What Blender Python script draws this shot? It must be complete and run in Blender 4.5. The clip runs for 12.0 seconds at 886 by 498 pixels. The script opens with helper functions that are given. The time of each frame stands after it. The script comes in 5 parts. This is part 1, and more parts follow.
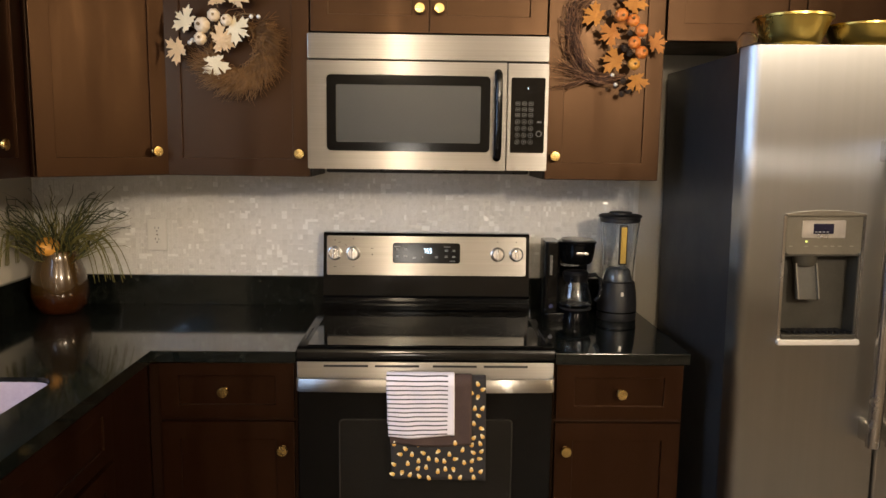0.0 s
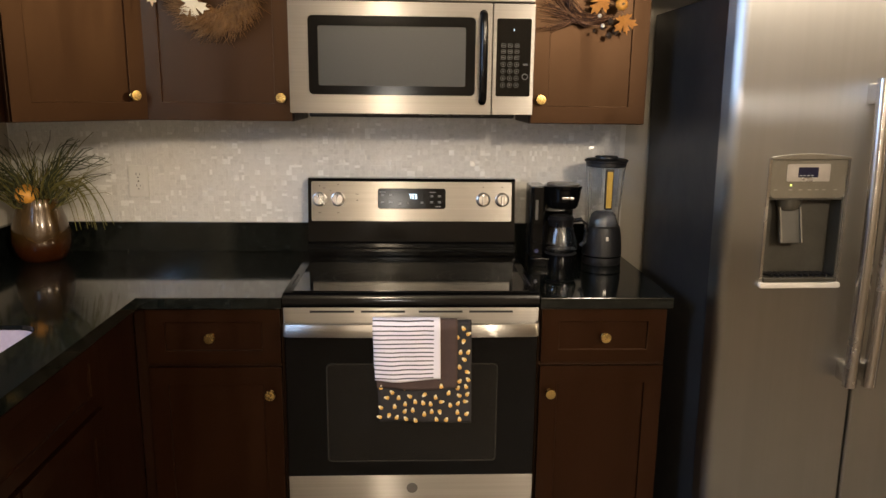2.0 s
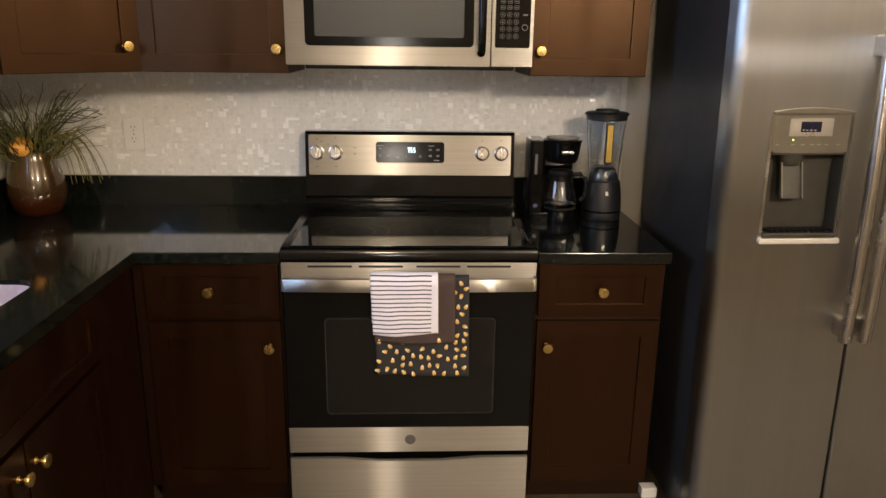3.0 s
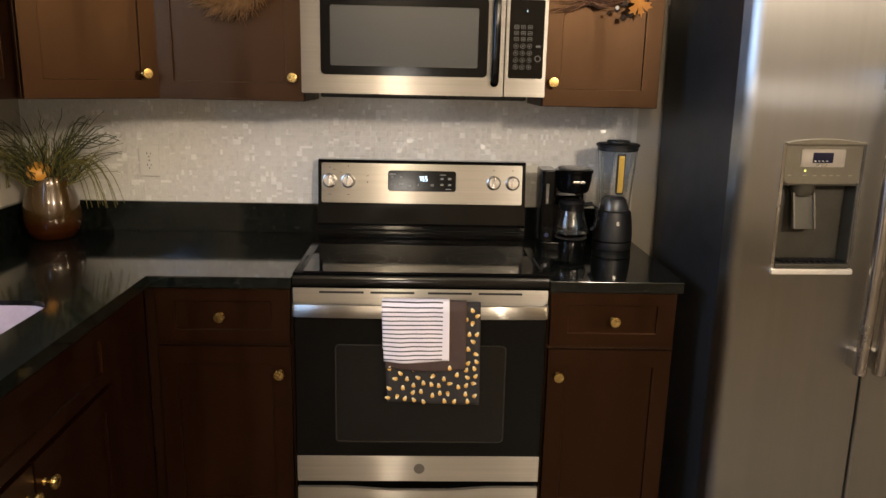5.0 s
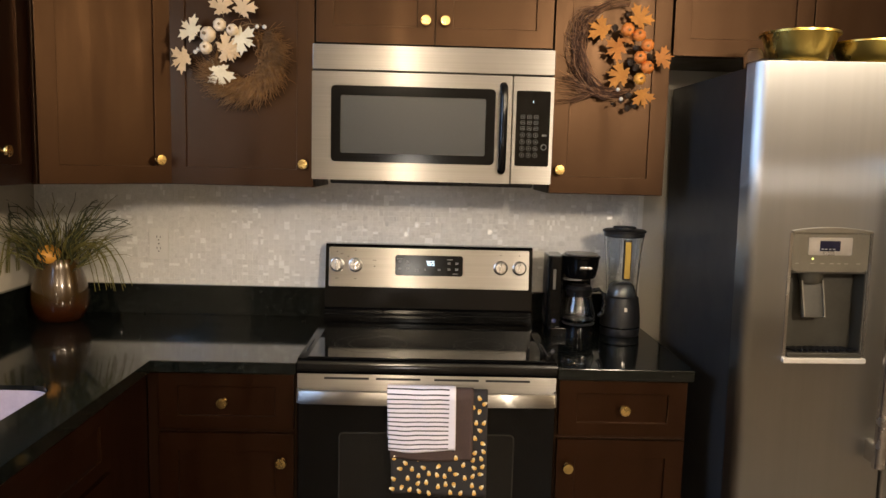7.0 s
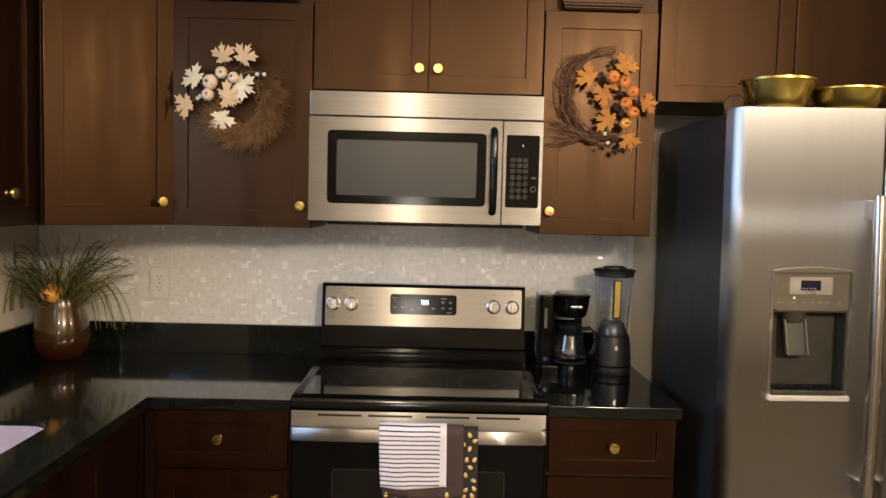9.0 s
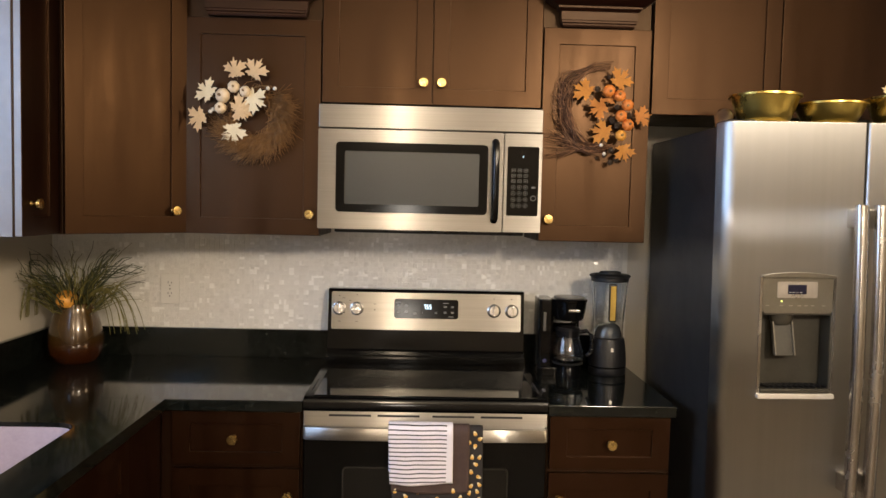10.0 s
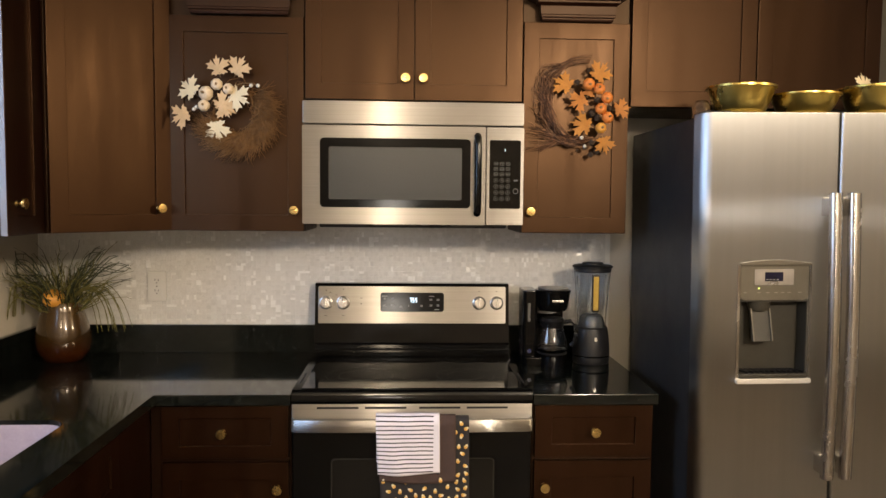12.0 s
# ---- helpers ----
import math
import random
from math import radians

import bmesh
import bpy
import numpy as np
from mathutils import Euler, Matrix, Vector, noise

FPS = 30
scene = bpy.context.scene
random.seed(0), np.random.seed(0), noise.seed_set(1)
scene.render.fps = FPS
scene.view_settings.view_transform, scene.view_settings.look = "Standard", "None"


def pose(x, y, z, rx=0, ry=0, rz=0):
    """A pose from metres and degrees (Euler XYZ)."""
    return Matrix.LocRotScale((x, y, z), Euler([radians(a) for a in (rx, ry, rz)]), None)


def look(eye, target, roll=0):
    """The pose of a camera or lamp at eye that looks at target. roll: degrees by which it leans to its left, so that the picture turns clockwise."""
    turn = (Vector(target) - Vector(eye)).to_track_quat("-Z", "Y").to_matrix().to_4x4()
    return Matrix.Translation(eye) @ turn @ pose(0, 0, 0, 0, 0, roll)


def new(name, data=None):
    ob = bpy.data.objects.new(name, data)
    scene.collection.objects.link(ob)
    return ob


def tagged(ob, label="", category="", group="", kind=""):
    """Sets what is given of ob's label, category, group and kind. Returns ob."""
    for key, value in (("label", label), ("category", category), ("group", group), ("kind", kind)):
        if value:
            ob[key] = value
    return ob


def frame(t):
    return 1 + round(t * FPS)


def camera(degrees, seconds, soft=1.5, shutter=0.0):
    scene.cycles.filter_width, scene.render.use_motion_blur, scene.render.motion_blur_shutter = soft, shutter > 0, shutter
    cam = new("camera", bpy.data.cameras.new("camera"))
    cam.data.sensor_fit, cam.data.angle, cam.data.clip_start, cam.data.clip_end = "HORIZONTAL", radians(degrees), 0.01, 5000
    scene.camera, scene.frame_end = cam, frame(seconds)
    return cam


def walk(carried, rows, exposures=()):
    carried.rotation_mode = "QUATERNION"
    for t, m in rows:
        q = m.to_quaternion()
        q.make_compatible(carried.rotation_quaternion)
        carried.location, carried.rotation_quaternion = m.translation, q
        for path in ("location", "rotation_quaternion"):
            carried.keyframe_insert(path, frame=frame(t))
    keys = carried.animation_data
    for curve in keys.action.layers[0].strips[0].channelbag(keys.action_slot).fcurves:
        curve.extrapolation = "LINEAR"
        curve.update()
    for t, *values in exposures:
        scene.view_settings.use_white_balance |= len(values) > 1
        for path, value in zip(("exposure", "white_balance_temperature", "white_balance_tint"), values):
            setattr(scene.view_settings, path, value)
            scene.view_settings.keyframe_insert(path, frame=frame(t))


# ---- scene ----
# ---- camera ----
cam = camera(61.5, 12.0)
PATH = [
    (0, (-0.006, -2.804, 1.497), (0.042, -0.823, 1.228), 0.76),
    (0.5, (-0.008, -2.802, 1.494), (0.048, -0.824, 1.209), 0.76),
    (1, (-0.010, -2.801, 1.492), (0.056, -0.827, 1.182), 0.65),
    (1.5, (-0.002, -2.799, 1.493), (0.070, -0.833, 1.136), 0.65),
    (2, (-0.001, -2.797, 1.495), (0.083, -0.842, 1.083), 0.64),
    (2.5, (-0.003, -2.790, 1.498), (0.089, -0.848, 1.028), 0.73),
    (3, (0.008, -2.786, 1.501), (0.090, -0.861, 0.964), 0.74),
    (3.2, (0.011, -2.784, 1.501), (0.091, -0.863, 0.950), 0.64),
    (4.8, (-0.004, -2.795, 1.483), (0.061, -0.853, 1.010), 1.25),
    (5, (-0.008, -2.796, 1.479), (0.056, -0.848, 1.033), 1.25),
    (5.5, (-0.006, -2.793, 1.486), (0.045, -0.833, 1.089), 1.36),
    (6, (-0.009, -2.786, 1.486), (0.038, -0.815, 1.151), 1.36),
    (6.5, (-0.008, -2.789, 1.490), (0.035, -0.810, 1.210), 1.47),
    (7, (-0.010, -2.790, 1.492), (0.033, -0.804, 1.259), 1.48),
    (9, (0.028, -2.851, 1.498), (0.056, -0.856, 1.371), 1.47),
    (9.5, (0.000, -2.908, 1.502), (0.038, -0.912, 1.384), 1.47),
    (10, (-0.028, -2.954, 1.513), (0.032, -0.958, 1.397), 1.36),
    (10.5, (-0.022, -2.983, 1.517), (0.044, -0.987, 1.409), 1.06),
    (11, (-0.014, -2.989, 1.516), (0.062, -0.994, 1.405), 0.75),
    (11.5, (-0.016, -2.988, 1.514), (0.068, -0.993, 1.397), 0.65),
    (12, (-0.016, -2.986, 1.512), (0.076, -0.992, 1.381), 0.54),
]
walk(cam, [(t, look(eye, target, roll)) for t, eye, target, roll in PATH])

# ---- light ----
world = bpy.data.worlds.new("sky")
scene.world = world
world.use_nodes = True
wn = world.node_tree
sky = wn.nodes.new("ShaderNodeTexSky")
sky.sky_type, sky.sun_disc = "NISHITA", False
sky.sun_elevation, sky.sun_rotation = radians(9), radians(40)
wn.links.new(sky.outputs[0], wn.nodes["Background"].inputs[0])
wn.nodes["Background"].inputs[1].default_value = 0.08


def lamp(name, kind, m, energy, colour, **more):
    data = bpy.data.lights.new(name, kind)
    data.energy, data.color = energy, colour
    for key, value in more.items():
        if key == "size":
            data.shape, data.size = "RECTANGLE", value
        elif key == "size_y":
            data.size_y = value
        elif key == "radius":
            data.shadow_soft_size = value
    ob = new(name, data)
    ob.matrix_world = m
    return ob


WARM, BLUE = (1.0, 0.79, 0.55), (0.42, 0.62, 1.0)
# dusk light in the opening of the window over the sink
lamp("window_light", "AREA", look((-1.60, -1.72, 1.80), (0.2, -1.55, 1.10)), 20, BLUE, size=1.1, size_y=0.75)
# ceiling fixture behind the camera, and the table lamp on the far side of the room
lamp("unseen_ceiling_light", "POINT", pose(1.45, -4.2, 2.46), 285, (1.0, 0.83, 0.64), radius=0.16)
lamp("unseen_ceiling_light", "POINT", pose(-0.25, -4.5, 2.46), 84, WARM, radius=0.10)
# added lamp with no known fixture; brightens the diagonal corner door
lamp("unseen_ceiling_light", "POINT", pose(3.40, -2.35, 2.40), 112, (1.0, 0.75, 0.47), radius=0.16)
lamp("floor_lamp_light", "POINT", pose(-0.18, -5.0, 1.42), 27, (1.0, 0.90, 0.78), radius=0.10)

# ---- materials ----


def nodes_of(name):
    m = bpy.data.materials.new(name)
    m.use_nodes = True
    t = m.node_tree
    return m, t, t.nodes["Principled BSDF"]


def put(t, kind, **vals):
    n = t.nodes.new(kind)
    for k, v in vals.items():
        n.inputs[k.replace("_", " ")].default_value = v
    return n


def coords(t, stretch=(1, 1, 1), source="Object"):
    c = t.nodes.new("ShaderNodeTexCoord")
    mp = t.nodes.new("ShaderNodeMapping")
    mp.inputs["Scale"].default_value = stretch
    t.links.new(c.outputs[source], mp.inputs["Vector"])
    return mp.outputs["Vector"]


def ramp(t, fac, stops):
    r = t.nodes.new("ShaderNodeValToRGB")
    e = r.color_ramp.elements
    while len(e) < len(stops):
        e.new(0.5)
    for el, (p, c) in zip(e, stops):
        el.position, el.color = p, (*c, 1)
    t.links.new(fac, r.inputs["Fac"])
    return r.outputs["Color"]


def surf(name, a, b, scale=8.0, rough=0.5, metal=0.0, bump=0.1, stretch=(1, 1, 1), rough_var=0.12, coat=0.0, fine=6.0, aniso=0.0, turn=0.0, spec=0.5, depth=0.002, tint=None, along=None):
    """Two-scale noise between colours a and b, with uneven gloss and fine relief."""
    m, t, p = nodes_of(name)
    v = coords(t, stretch)
    n1 = put(t, "ShaderNodeTexNoise", Scale=scale, Detail=5.0, Roughness=0.6)
    n2 = put(t, "ShaderNodeTexNoise", Scale=scale * fine, Detail=3.0)
    for n in (n1, n2):
        t.links.new(v, n.inputs["Vector"])
    mix = t.nodes.new("ShaderNodeMath")
    mix.operation = "MULTIPLY_ADD"
    mix.inputs[1].default_value = 0.35
    t.links.new(n2.outputs["Fac"], mix.inputs[0])
    sc = t.nodes.new("ShaderNodeMath")
    sc.operation = "MULTIPLY"
    sc.inputs[1].default_value = 0.65
    t.links.new(n1.outputs["Fac"], sc.inputs[0])
    t.links.new(sc.outputs[0], mix.inputs[2])
    t.links.new(ramp(t, mix.outputs[0], [(0.32, a), (0.68, b)]), p.inputs["Base Color"])
    rr = t.nodes.new("ShaderNodeMapRange")
    rr.inputs["From Min"].default_value, rr.inputs["From Max"].default_value = 0.3, 0.7
    rr.inputs["To Min"].default_value, rr.inputs["To Max"].default_value = max(0.02, rough - rough_var / 2), rough + rough_var / 2
    t.links.new(n1.outputs["Fac"], rr.inputs["Value"])
    t.links.new(rr.outputs[0], p.inputs["Roughness"])
    if bump:
        bp = put(t, "ShaderNodeBump", Strength=bump, Distance=depth)
        t.links.new(n2.outputs["Fac"], bp.inputs["Height"])
        t.links.new(bp.outputs["Normal"], p.inputs["Normal"])
    p.inputs["Metallic"].default_value = metal
    p.inputs["Coat Weight"].default_value = coat
    p.inputs["Coat Roughness"].default_value = 0.15
    p.inputs["Specular IOR Level"].default_value = spec
    if tint:
        p.inputs["Specular Tint"].default_value = (*tint, 1)
    if aniso:
        if along:
            tg = t.nodes.new("ShaderNodeCombineXYZ")
            for k in range(3):
                tg.inputs[k].default_value = along[k]
        else:
            tg = t.nodes.new("ShaderNodeTangent")
            tg.direction_type, tg.axis = "RADIAL", "Z"
        t.links.new(tg.outputs[0], p.inputs["Tangent"])
        p.inputs["Anisotropic"].default_value = aniso
        p.inputs["Anisotropic Rotation"].default_value = turn
    return m


def brushed(name, a, b, scale, rough, aniso, along, stretch, share=0.6):
    """Brushed steel: a tight and a wide glossy lobe drawn out across the grain, with faint tonal streaks."""
    m, t, p = nodes_of(name)
    g = t.nodes.new("ShaderNodeBsdfAnisotropic")
    g.distribution = "BECKMANN"
    g.inputs["Roughness"].default_value = rough
    g.inputs["Anisotropy"].default_value = aniso
    n = put(t, "ShaderNodeTexNoise", Scale=scale, Detail=4.0)
    t.links.new(coords(t, stretch), n.inputs["Vector"])
    t.links.new(ramp(t, n.outputs["Fac"], [(0.35, a), (0.65, b)]), g.inputs["Color"])
    tg = t.nodes.new("ShaderNodeCombineXYZ")
    for k in range(3):
        tg.inputs[k].default_value = along[k]
    wide = t.nodes.new("ShaderNodeBsdfAnisotropic")
    wide.distribution = "GGX"
    wide.inputs["Roughness"].default_value = 0.36
    wide.inputs["Anisotropy"].default_value = 0.55
    t.links.new(g.inputs["Color"].links[0].from_socket, wide.inputs["Color"])
    both = t.nodes.new("ShaderNodeMixShader")
    both.inputs[0].default_value = share
    for k, lobe in enumerate((g, wide)):
        t.links.new(tg.outputs[0], lobe.inputs["Tangent"])
        t.links.new(lobe.outputs[0], both.inputs[k + 1])
    t.links.new(both.outputs[0], t.nodes["Material Output"].inputs["Surface"])
    t.nodes.remove(p)
    return m


def glassy(name, colour, rough=0.02, ior=1.45):
    m, t, p = nodes_of(name)
    p.inputs["Base Color"].default_value = (*colour, 1)
    p.inputs["Roughness"].default_value = rough
    p.inputs["Transmission Weight"].default_value = 1.0
    p.inputs["IOR"].default_value = ior
    return m


def glow(name, colour, strength):
    m, t, p = nodes_of(name)
    p.inputs["Base Color"].default_value = (*colour, 1)
    p.inputs["Emission Color"].default_value = (*colour, 1)
    p.inputs["Emission Strength"].default_value = strength
    return m


WOOD = surf("stained_wood", (0.0036, 0.0007, 0.0002), (0.0080, 0.0018, 0.0006), 3, 0.36, bump=0.10, stretch=(3.0, 3.0, 0.45), fine=12, spec=0.55, depth=0.0006, tint=(1.0, 0.57, 0.31), rough_var=0.16)
WOOD_SIDE = surf("stained_wood_edge", (0.004, 0.0009, 0.0004), (0.009, 0.002, 0.001), 4, 0.40, bump=0.1, stretch=(3.5, 3.5, 0.45), fine=9, depth=0.0008, tint=(1.0, 0.66, 0.40))
CROWN = surf("dark_moulding_wood", (0.008, 0.002, 0.001), (0.016, 0.004, 0.002), 6, 0.40, bump=0.05, stretch=(0.5, 3, 3), tint=(1.0, 0.68, 0.46))
STEEL = brushed("brushed_steel", (0.46, 0.44, 0.405), (0.51, 0.49, 0.455), 4, 0.28, 0.84, (1, 0, 0), (0.5, 1, 60), 0.72)
FRIDGE_STEEL = brushed("fridge_steel", (0.465, 0.47, 0.465), (0.485, 0.49, 0.485), 2, 0.25, 0.84, (0, 0, 1), (25, 1, 0.5), 0.48)
HANDLE_STEEL = surf("satin_steel", (0.56, 0.54, 0.51), (0.62, 0.60, 0.57), 8, 0.24, 1.0, 0.0)
BRASS = surf("brushed_brass", (0.62, 0.43, 0.15), (0.78, 0.57, 0.22), 30, 0.27, 1.0, 0.05)
GOLD = surf("gold_bowl_metal", (0.58, 0.43, 0.11), (0.66, 0.50, 0.14), 3, 0.29, 1.0, 0.0, (1, 1, 1))
BLACK_GLOSS = surf("black_enamel", (0.002, 0.002, 0.002), (0.0035, 0.0035, 0.0035), 8, 0.11, bump=0.02, spec=0.30)
WINDOW_BLACK = surf("black_window_glass", (0.0012, 0.0012, 0.0012), (0.002, 0.002, 0.002), 12, 0.13, bump=0.0, rough_var=0.0, spec=0.22)
BLACK_GLASS = surf("black_ceramic_glass", (0.0012, 0.0012, 0.0012), (0.0022, 0.0022, 0.0022), 12, 0.06, bump=0.0, rough_var=0.05, spec=0.30)
BLACK_PLASTIC = surf("black_plastic", (0.004, 0.004, 0.0045), (0.007, 0.007, 0.0075), 30, 0.30, bump=0.05)
MATTE_BLACK = surf("matte_black_plastic", (0.006, 0.006, 0.0065), (0.010, 0.010, 0.011), 40, 0.45, bump=0.05)
FRIDGE_SIDE = surf("textured_dark_grey_paint", (0.024, 0.024, 0.025), (0.036, 0.036, 0.037), 9, 0.42, bump=0.25, fine=60, depth=0.0006)
GREY_PLASTIC = surf("grey_plastic", (0.085, 0.078, 0.066), (0.11, 0.10, 0.085), 20, 0.4, bump=0.03)
PANEL_PRINT = surf("faint_grey_print", (0.2, 0.185, 0.15), (0.24, 0.22, 0.18), 40, 0.5, bump=0.0)
CAVITY = surf("dark_grey_plastic", (0.028, 0.026, 0.019), (0.040, 0.036, 0.027), 20, 0.42, bump=0.03)
SILVER = surf("silver_plastic", (0.5, 0.48, 0.44), (0.6, 0.57, 0.53), 20, 0.3, 0.8, 0.02)
SCREEN_GREY = surf("microwave_window_screen", (0.024, 0.025, 0.021), (0.029, 0.030, 0.026), 200, 0.33, bump=0.0, rough_var=0.0)
WALL = surf("cream_wall_paint", (0.50, 0.46, 0.38), (0.55, 0.505, 0.42), 3, 0.7, bump=0.15, fine=40)
# tone of the unseen closing walls, darker than the kitchen's to tune reflections
UNSEEN_WALL = surf("unseen_wall_tan", (0.26, 0.22, 0.17), (0.31, 0.265, 0.205), 3, 0.8, bump=0.1, fine=40)
# dark tone for an unseen wall, so the left cabinets mirror something dim
REFLECTED_DARK = surf("unseen_wall_dark", (0.040, 0.030, 0.022), (0.055, 0.042, 0.032), 3, 0.7, bump=0.1, fine=40)
CEIL = surf("ceiling_paint", (0.66, 0.63, 0.57), (0.72, 0.69, 0.63), 3, 0.8, bump=0.2, fine=50)
FLOOR = surf("brown_floor", (0.045, 0.033, 0.022), (0.075, 0.057, 0.039), 4, 0.55, bump=0.1)
GROUT = surf("grout", (0.66, 0.64, 0.58), (0.72, 0.70, 0.64), 40, 0.8, bump=0.2)
OUTLET = surf("ivory_plastic", (0.60, 0.585, 0.53), (0.64, 0.625, 0.57), 20, 0.35, bump=0.02)
DARK = surf("dark_slot", (0.01, 0.01, 0.01), (0.015, 0.015, 0.015), 20, 0.6, bump=0.0)
GLASS = glassy("clear_glass", (0.96, 0.97, 0.97))
THIN_GLASS = glassy("thin_clear_glass", (0.97, 0.98, 0.98), 0.02, 1.10)
WHITE_INK = surf("pale_grey_print", (0.32, 0.32, 0.31), (0.38, 0.38, 0.37), 40, 0.5, bump=0.0)
DIGIT = glow("clock_digits", (0.75, 0.9, 1.0), 3.0)
SINK_STEEL = surf("pale_satin_sink", (0.33, 0.28, 0.33), (0.41, 0.35, 0.41), 10, 0.34, 0.0, 0.03, (2, 20, 2))


def granite():
    m, t, p = nodes_of("black_granite")
    v = coords(t)
    vo = put(t, "ShaderNodeTexVoronoi", Scale=210.0)
    n = put(t, "ShaderNodeTexNoise", Scale=55.0, Detail=6.0)
    big = put(t, "ShaderNodeTexNoise", Scale=6.0, Detail=4.0)
    for q in (vo, n, big):
        t.links.new(v, q.inputs["Vector"])
    base = ramp(t, n.outputs["Fac"], [(0.40, (0.0032, 0.0042, 0.0034)), (0.62, (0.008, 0.0095, 0.008)), (0.76, (0.018, 0.02, 0.016))])
    fleck = ramp(t, vo.outputs["Color"], [(0.90, (0, 0, 0)), (0.94, (0.02, 0.022, 0.017)), (1.0, (0.08, 0.08, 0.06))])
    add = t.nodes.new("ShaderNodeMix")
    add.data_type, add.blend_type = "RGBA", "ADD"
    t.links.new(ramp(t, big.outputs["Fac"], [(0.4, (0.0, 0.0, 0.0)), (0.62, (1, 1, 1))]), add.inputs["Factor"])
    t.links.new(base, add.inputs["A"])
    t.links.new(fleck, add.inputs["B"])
    t.links.new(add.outputs["Result"], p.inputs["Base Color"])
    p.inputs["Roughness"].default_value = 0.075
    return m


GRANITE = granite()


def pearl():
    """Mother-of-pearl chips: every chip has its own tone and a slight sheen; the palest few are painted glints."""
    m, t, p = nodes_of("mother_of_pearl")
    info = t.nodes.new("ShaderNodeObjectInfo")
    geo = t.nodes.new("ShaderNodeNewGeometry")
    s = t.nodes.new("ShaderNodeMath")
    s.operation = "ADD"
    t.links.new(info.outputs["Random"], s.inputs[0])
    t.links.new(geo.outputs["Random Per Island"], s.inputs[1])
    fr = t.nodes.new("ShaderNodeMath")
    fr.operation = "FRACT"
    t.links.new(s.outputs[0], fr.inputs[0])
    n = put(t, "ShaderNodeTexNoise", Scale=90.0, Detail=3.0, Distortion=1.5)
    t.links.new(coords(t), n.inputs["Vector"])
    mx = t.nodes.new("ShaderNodeMix")
    mx.data_type, mx.blend_type = "RGBA", "MULTIPLY"
    mx.inputs["Factor"].default_value = 0.5
    # last stop: glints put into the colour of a few chips
    t.links.new(ramp(t, fr.outputs[0], [(0.0, (0.63, 0.615, 0.57)), (0.20, (0.67, 0.655, 0.61)), (0.90, (0.70, 0.685, 0.64)), (0.97, (0.84, 0.83, 0.79))]), mx.inputs["A"])
    t.links.new(ramp(t, n.outputs["Fac"], [(0.3, (0.75, 0.74, 0.72)), (0.65, (1, 1, 1))]), mx.inputs["B"])
    t.links.new(mx.outputs["Result"], p.inputs["Base Color"])
    p.inputs["Roughness"].default_value = 0.20
    p.inputs["Specular IOR Level"].default_value = 0.8
    return m


PEARL = pearl()

# ---- builders ----
FRAME = {}


def thing(name, m, label, category, group="", kind=""):
    """An Empty at the base of a thing; its parts are written in its own coordinates."""
    ob = new(name)
    ob.empty_display_size = 0.05
    ob.matrix_world = m
    return tagged(ob, label, category, group, kind)


def mesh_of(name, bm, material, smooth=None):
    bmesh.ops.recalc_face_normals(bm, faces=bm.faces)
    weighted = []
    if smooth == 40 and len(bm.faces) < 1500:
        # large faces keep flat normals; only the narrow bevels turn
        bm.normal_update()
        area = {f: f.calc_area() for f in bm.faces}
        turn = math.cos(radians(smooth))
        for f in bm.faces:
            for v in f.verts:
                n = Vector((0, 0, 0))
                for g in v.link_faces:
                    if f.normal.dot(g.normal) > turn:
                        n += g.normal * area[g]
                weighted.append(tuple(n.normalized()) if n.length > 1e-12 else tuple(f.normal))
    me = bpy.data.meshes.new(name)
    bm.to_mesh(me)
    bm.free()
    me.materials.append(material)
    if smooth is not None:
        for f in me.polygons:
            f.use_smooth = True
        me.set_sharp_from_angle(angle=radians(smooth))
    if weighted:
        me.normals_split_custom_set(weighted)
    return me


def part(name, bm, material, parent, label="", smooth=40):
    ob = new(name, mesh_of(name, bm, material, smooth))
    ob.parent = parent
    if label:
        ob["label"] = label
    return ob


def solid(name, bm, material, label="", category="", kind="", smooth=40):
    ob = new(name, mesh_of(name, bm, material, smooth))
    return tagged(ob, label, category, "", kind)


def box(x0, x1, y0, y1, z0, z1, bevel=0.0, seg=2, bm=None):
    """A box between the given limits, with rounded edges."""
    b = bmesh.new()
    r = bmesh.ops.create_cube(b, size=1.0)
    bmesh.ops.transform(b, matrix=Matrix.LocRotScale(((x0 + x1) / 2, (y0 + y1) / 2, (z0 + z1) / 2), None, (abs(x1 - x0), abs(y1 - y0), abs(z1 - z0))), verts=r["verts"])
    if bevel:
        bmesh.ops.bevel(b, geom=b.edges[:], offset=bevel, segments=seg, profile=0.5, affect="EDGES", clamp_overlap=True)
    return join(bm, b)


def join(bm, b):
    if bm is None:
        return b
    me = bpy.data.meshes.new("tmp")
    b.to_mesh(me)
    b.free()
    bm.from_mesh(me)
    bpy.data.meshes.remove(me)
    return bm


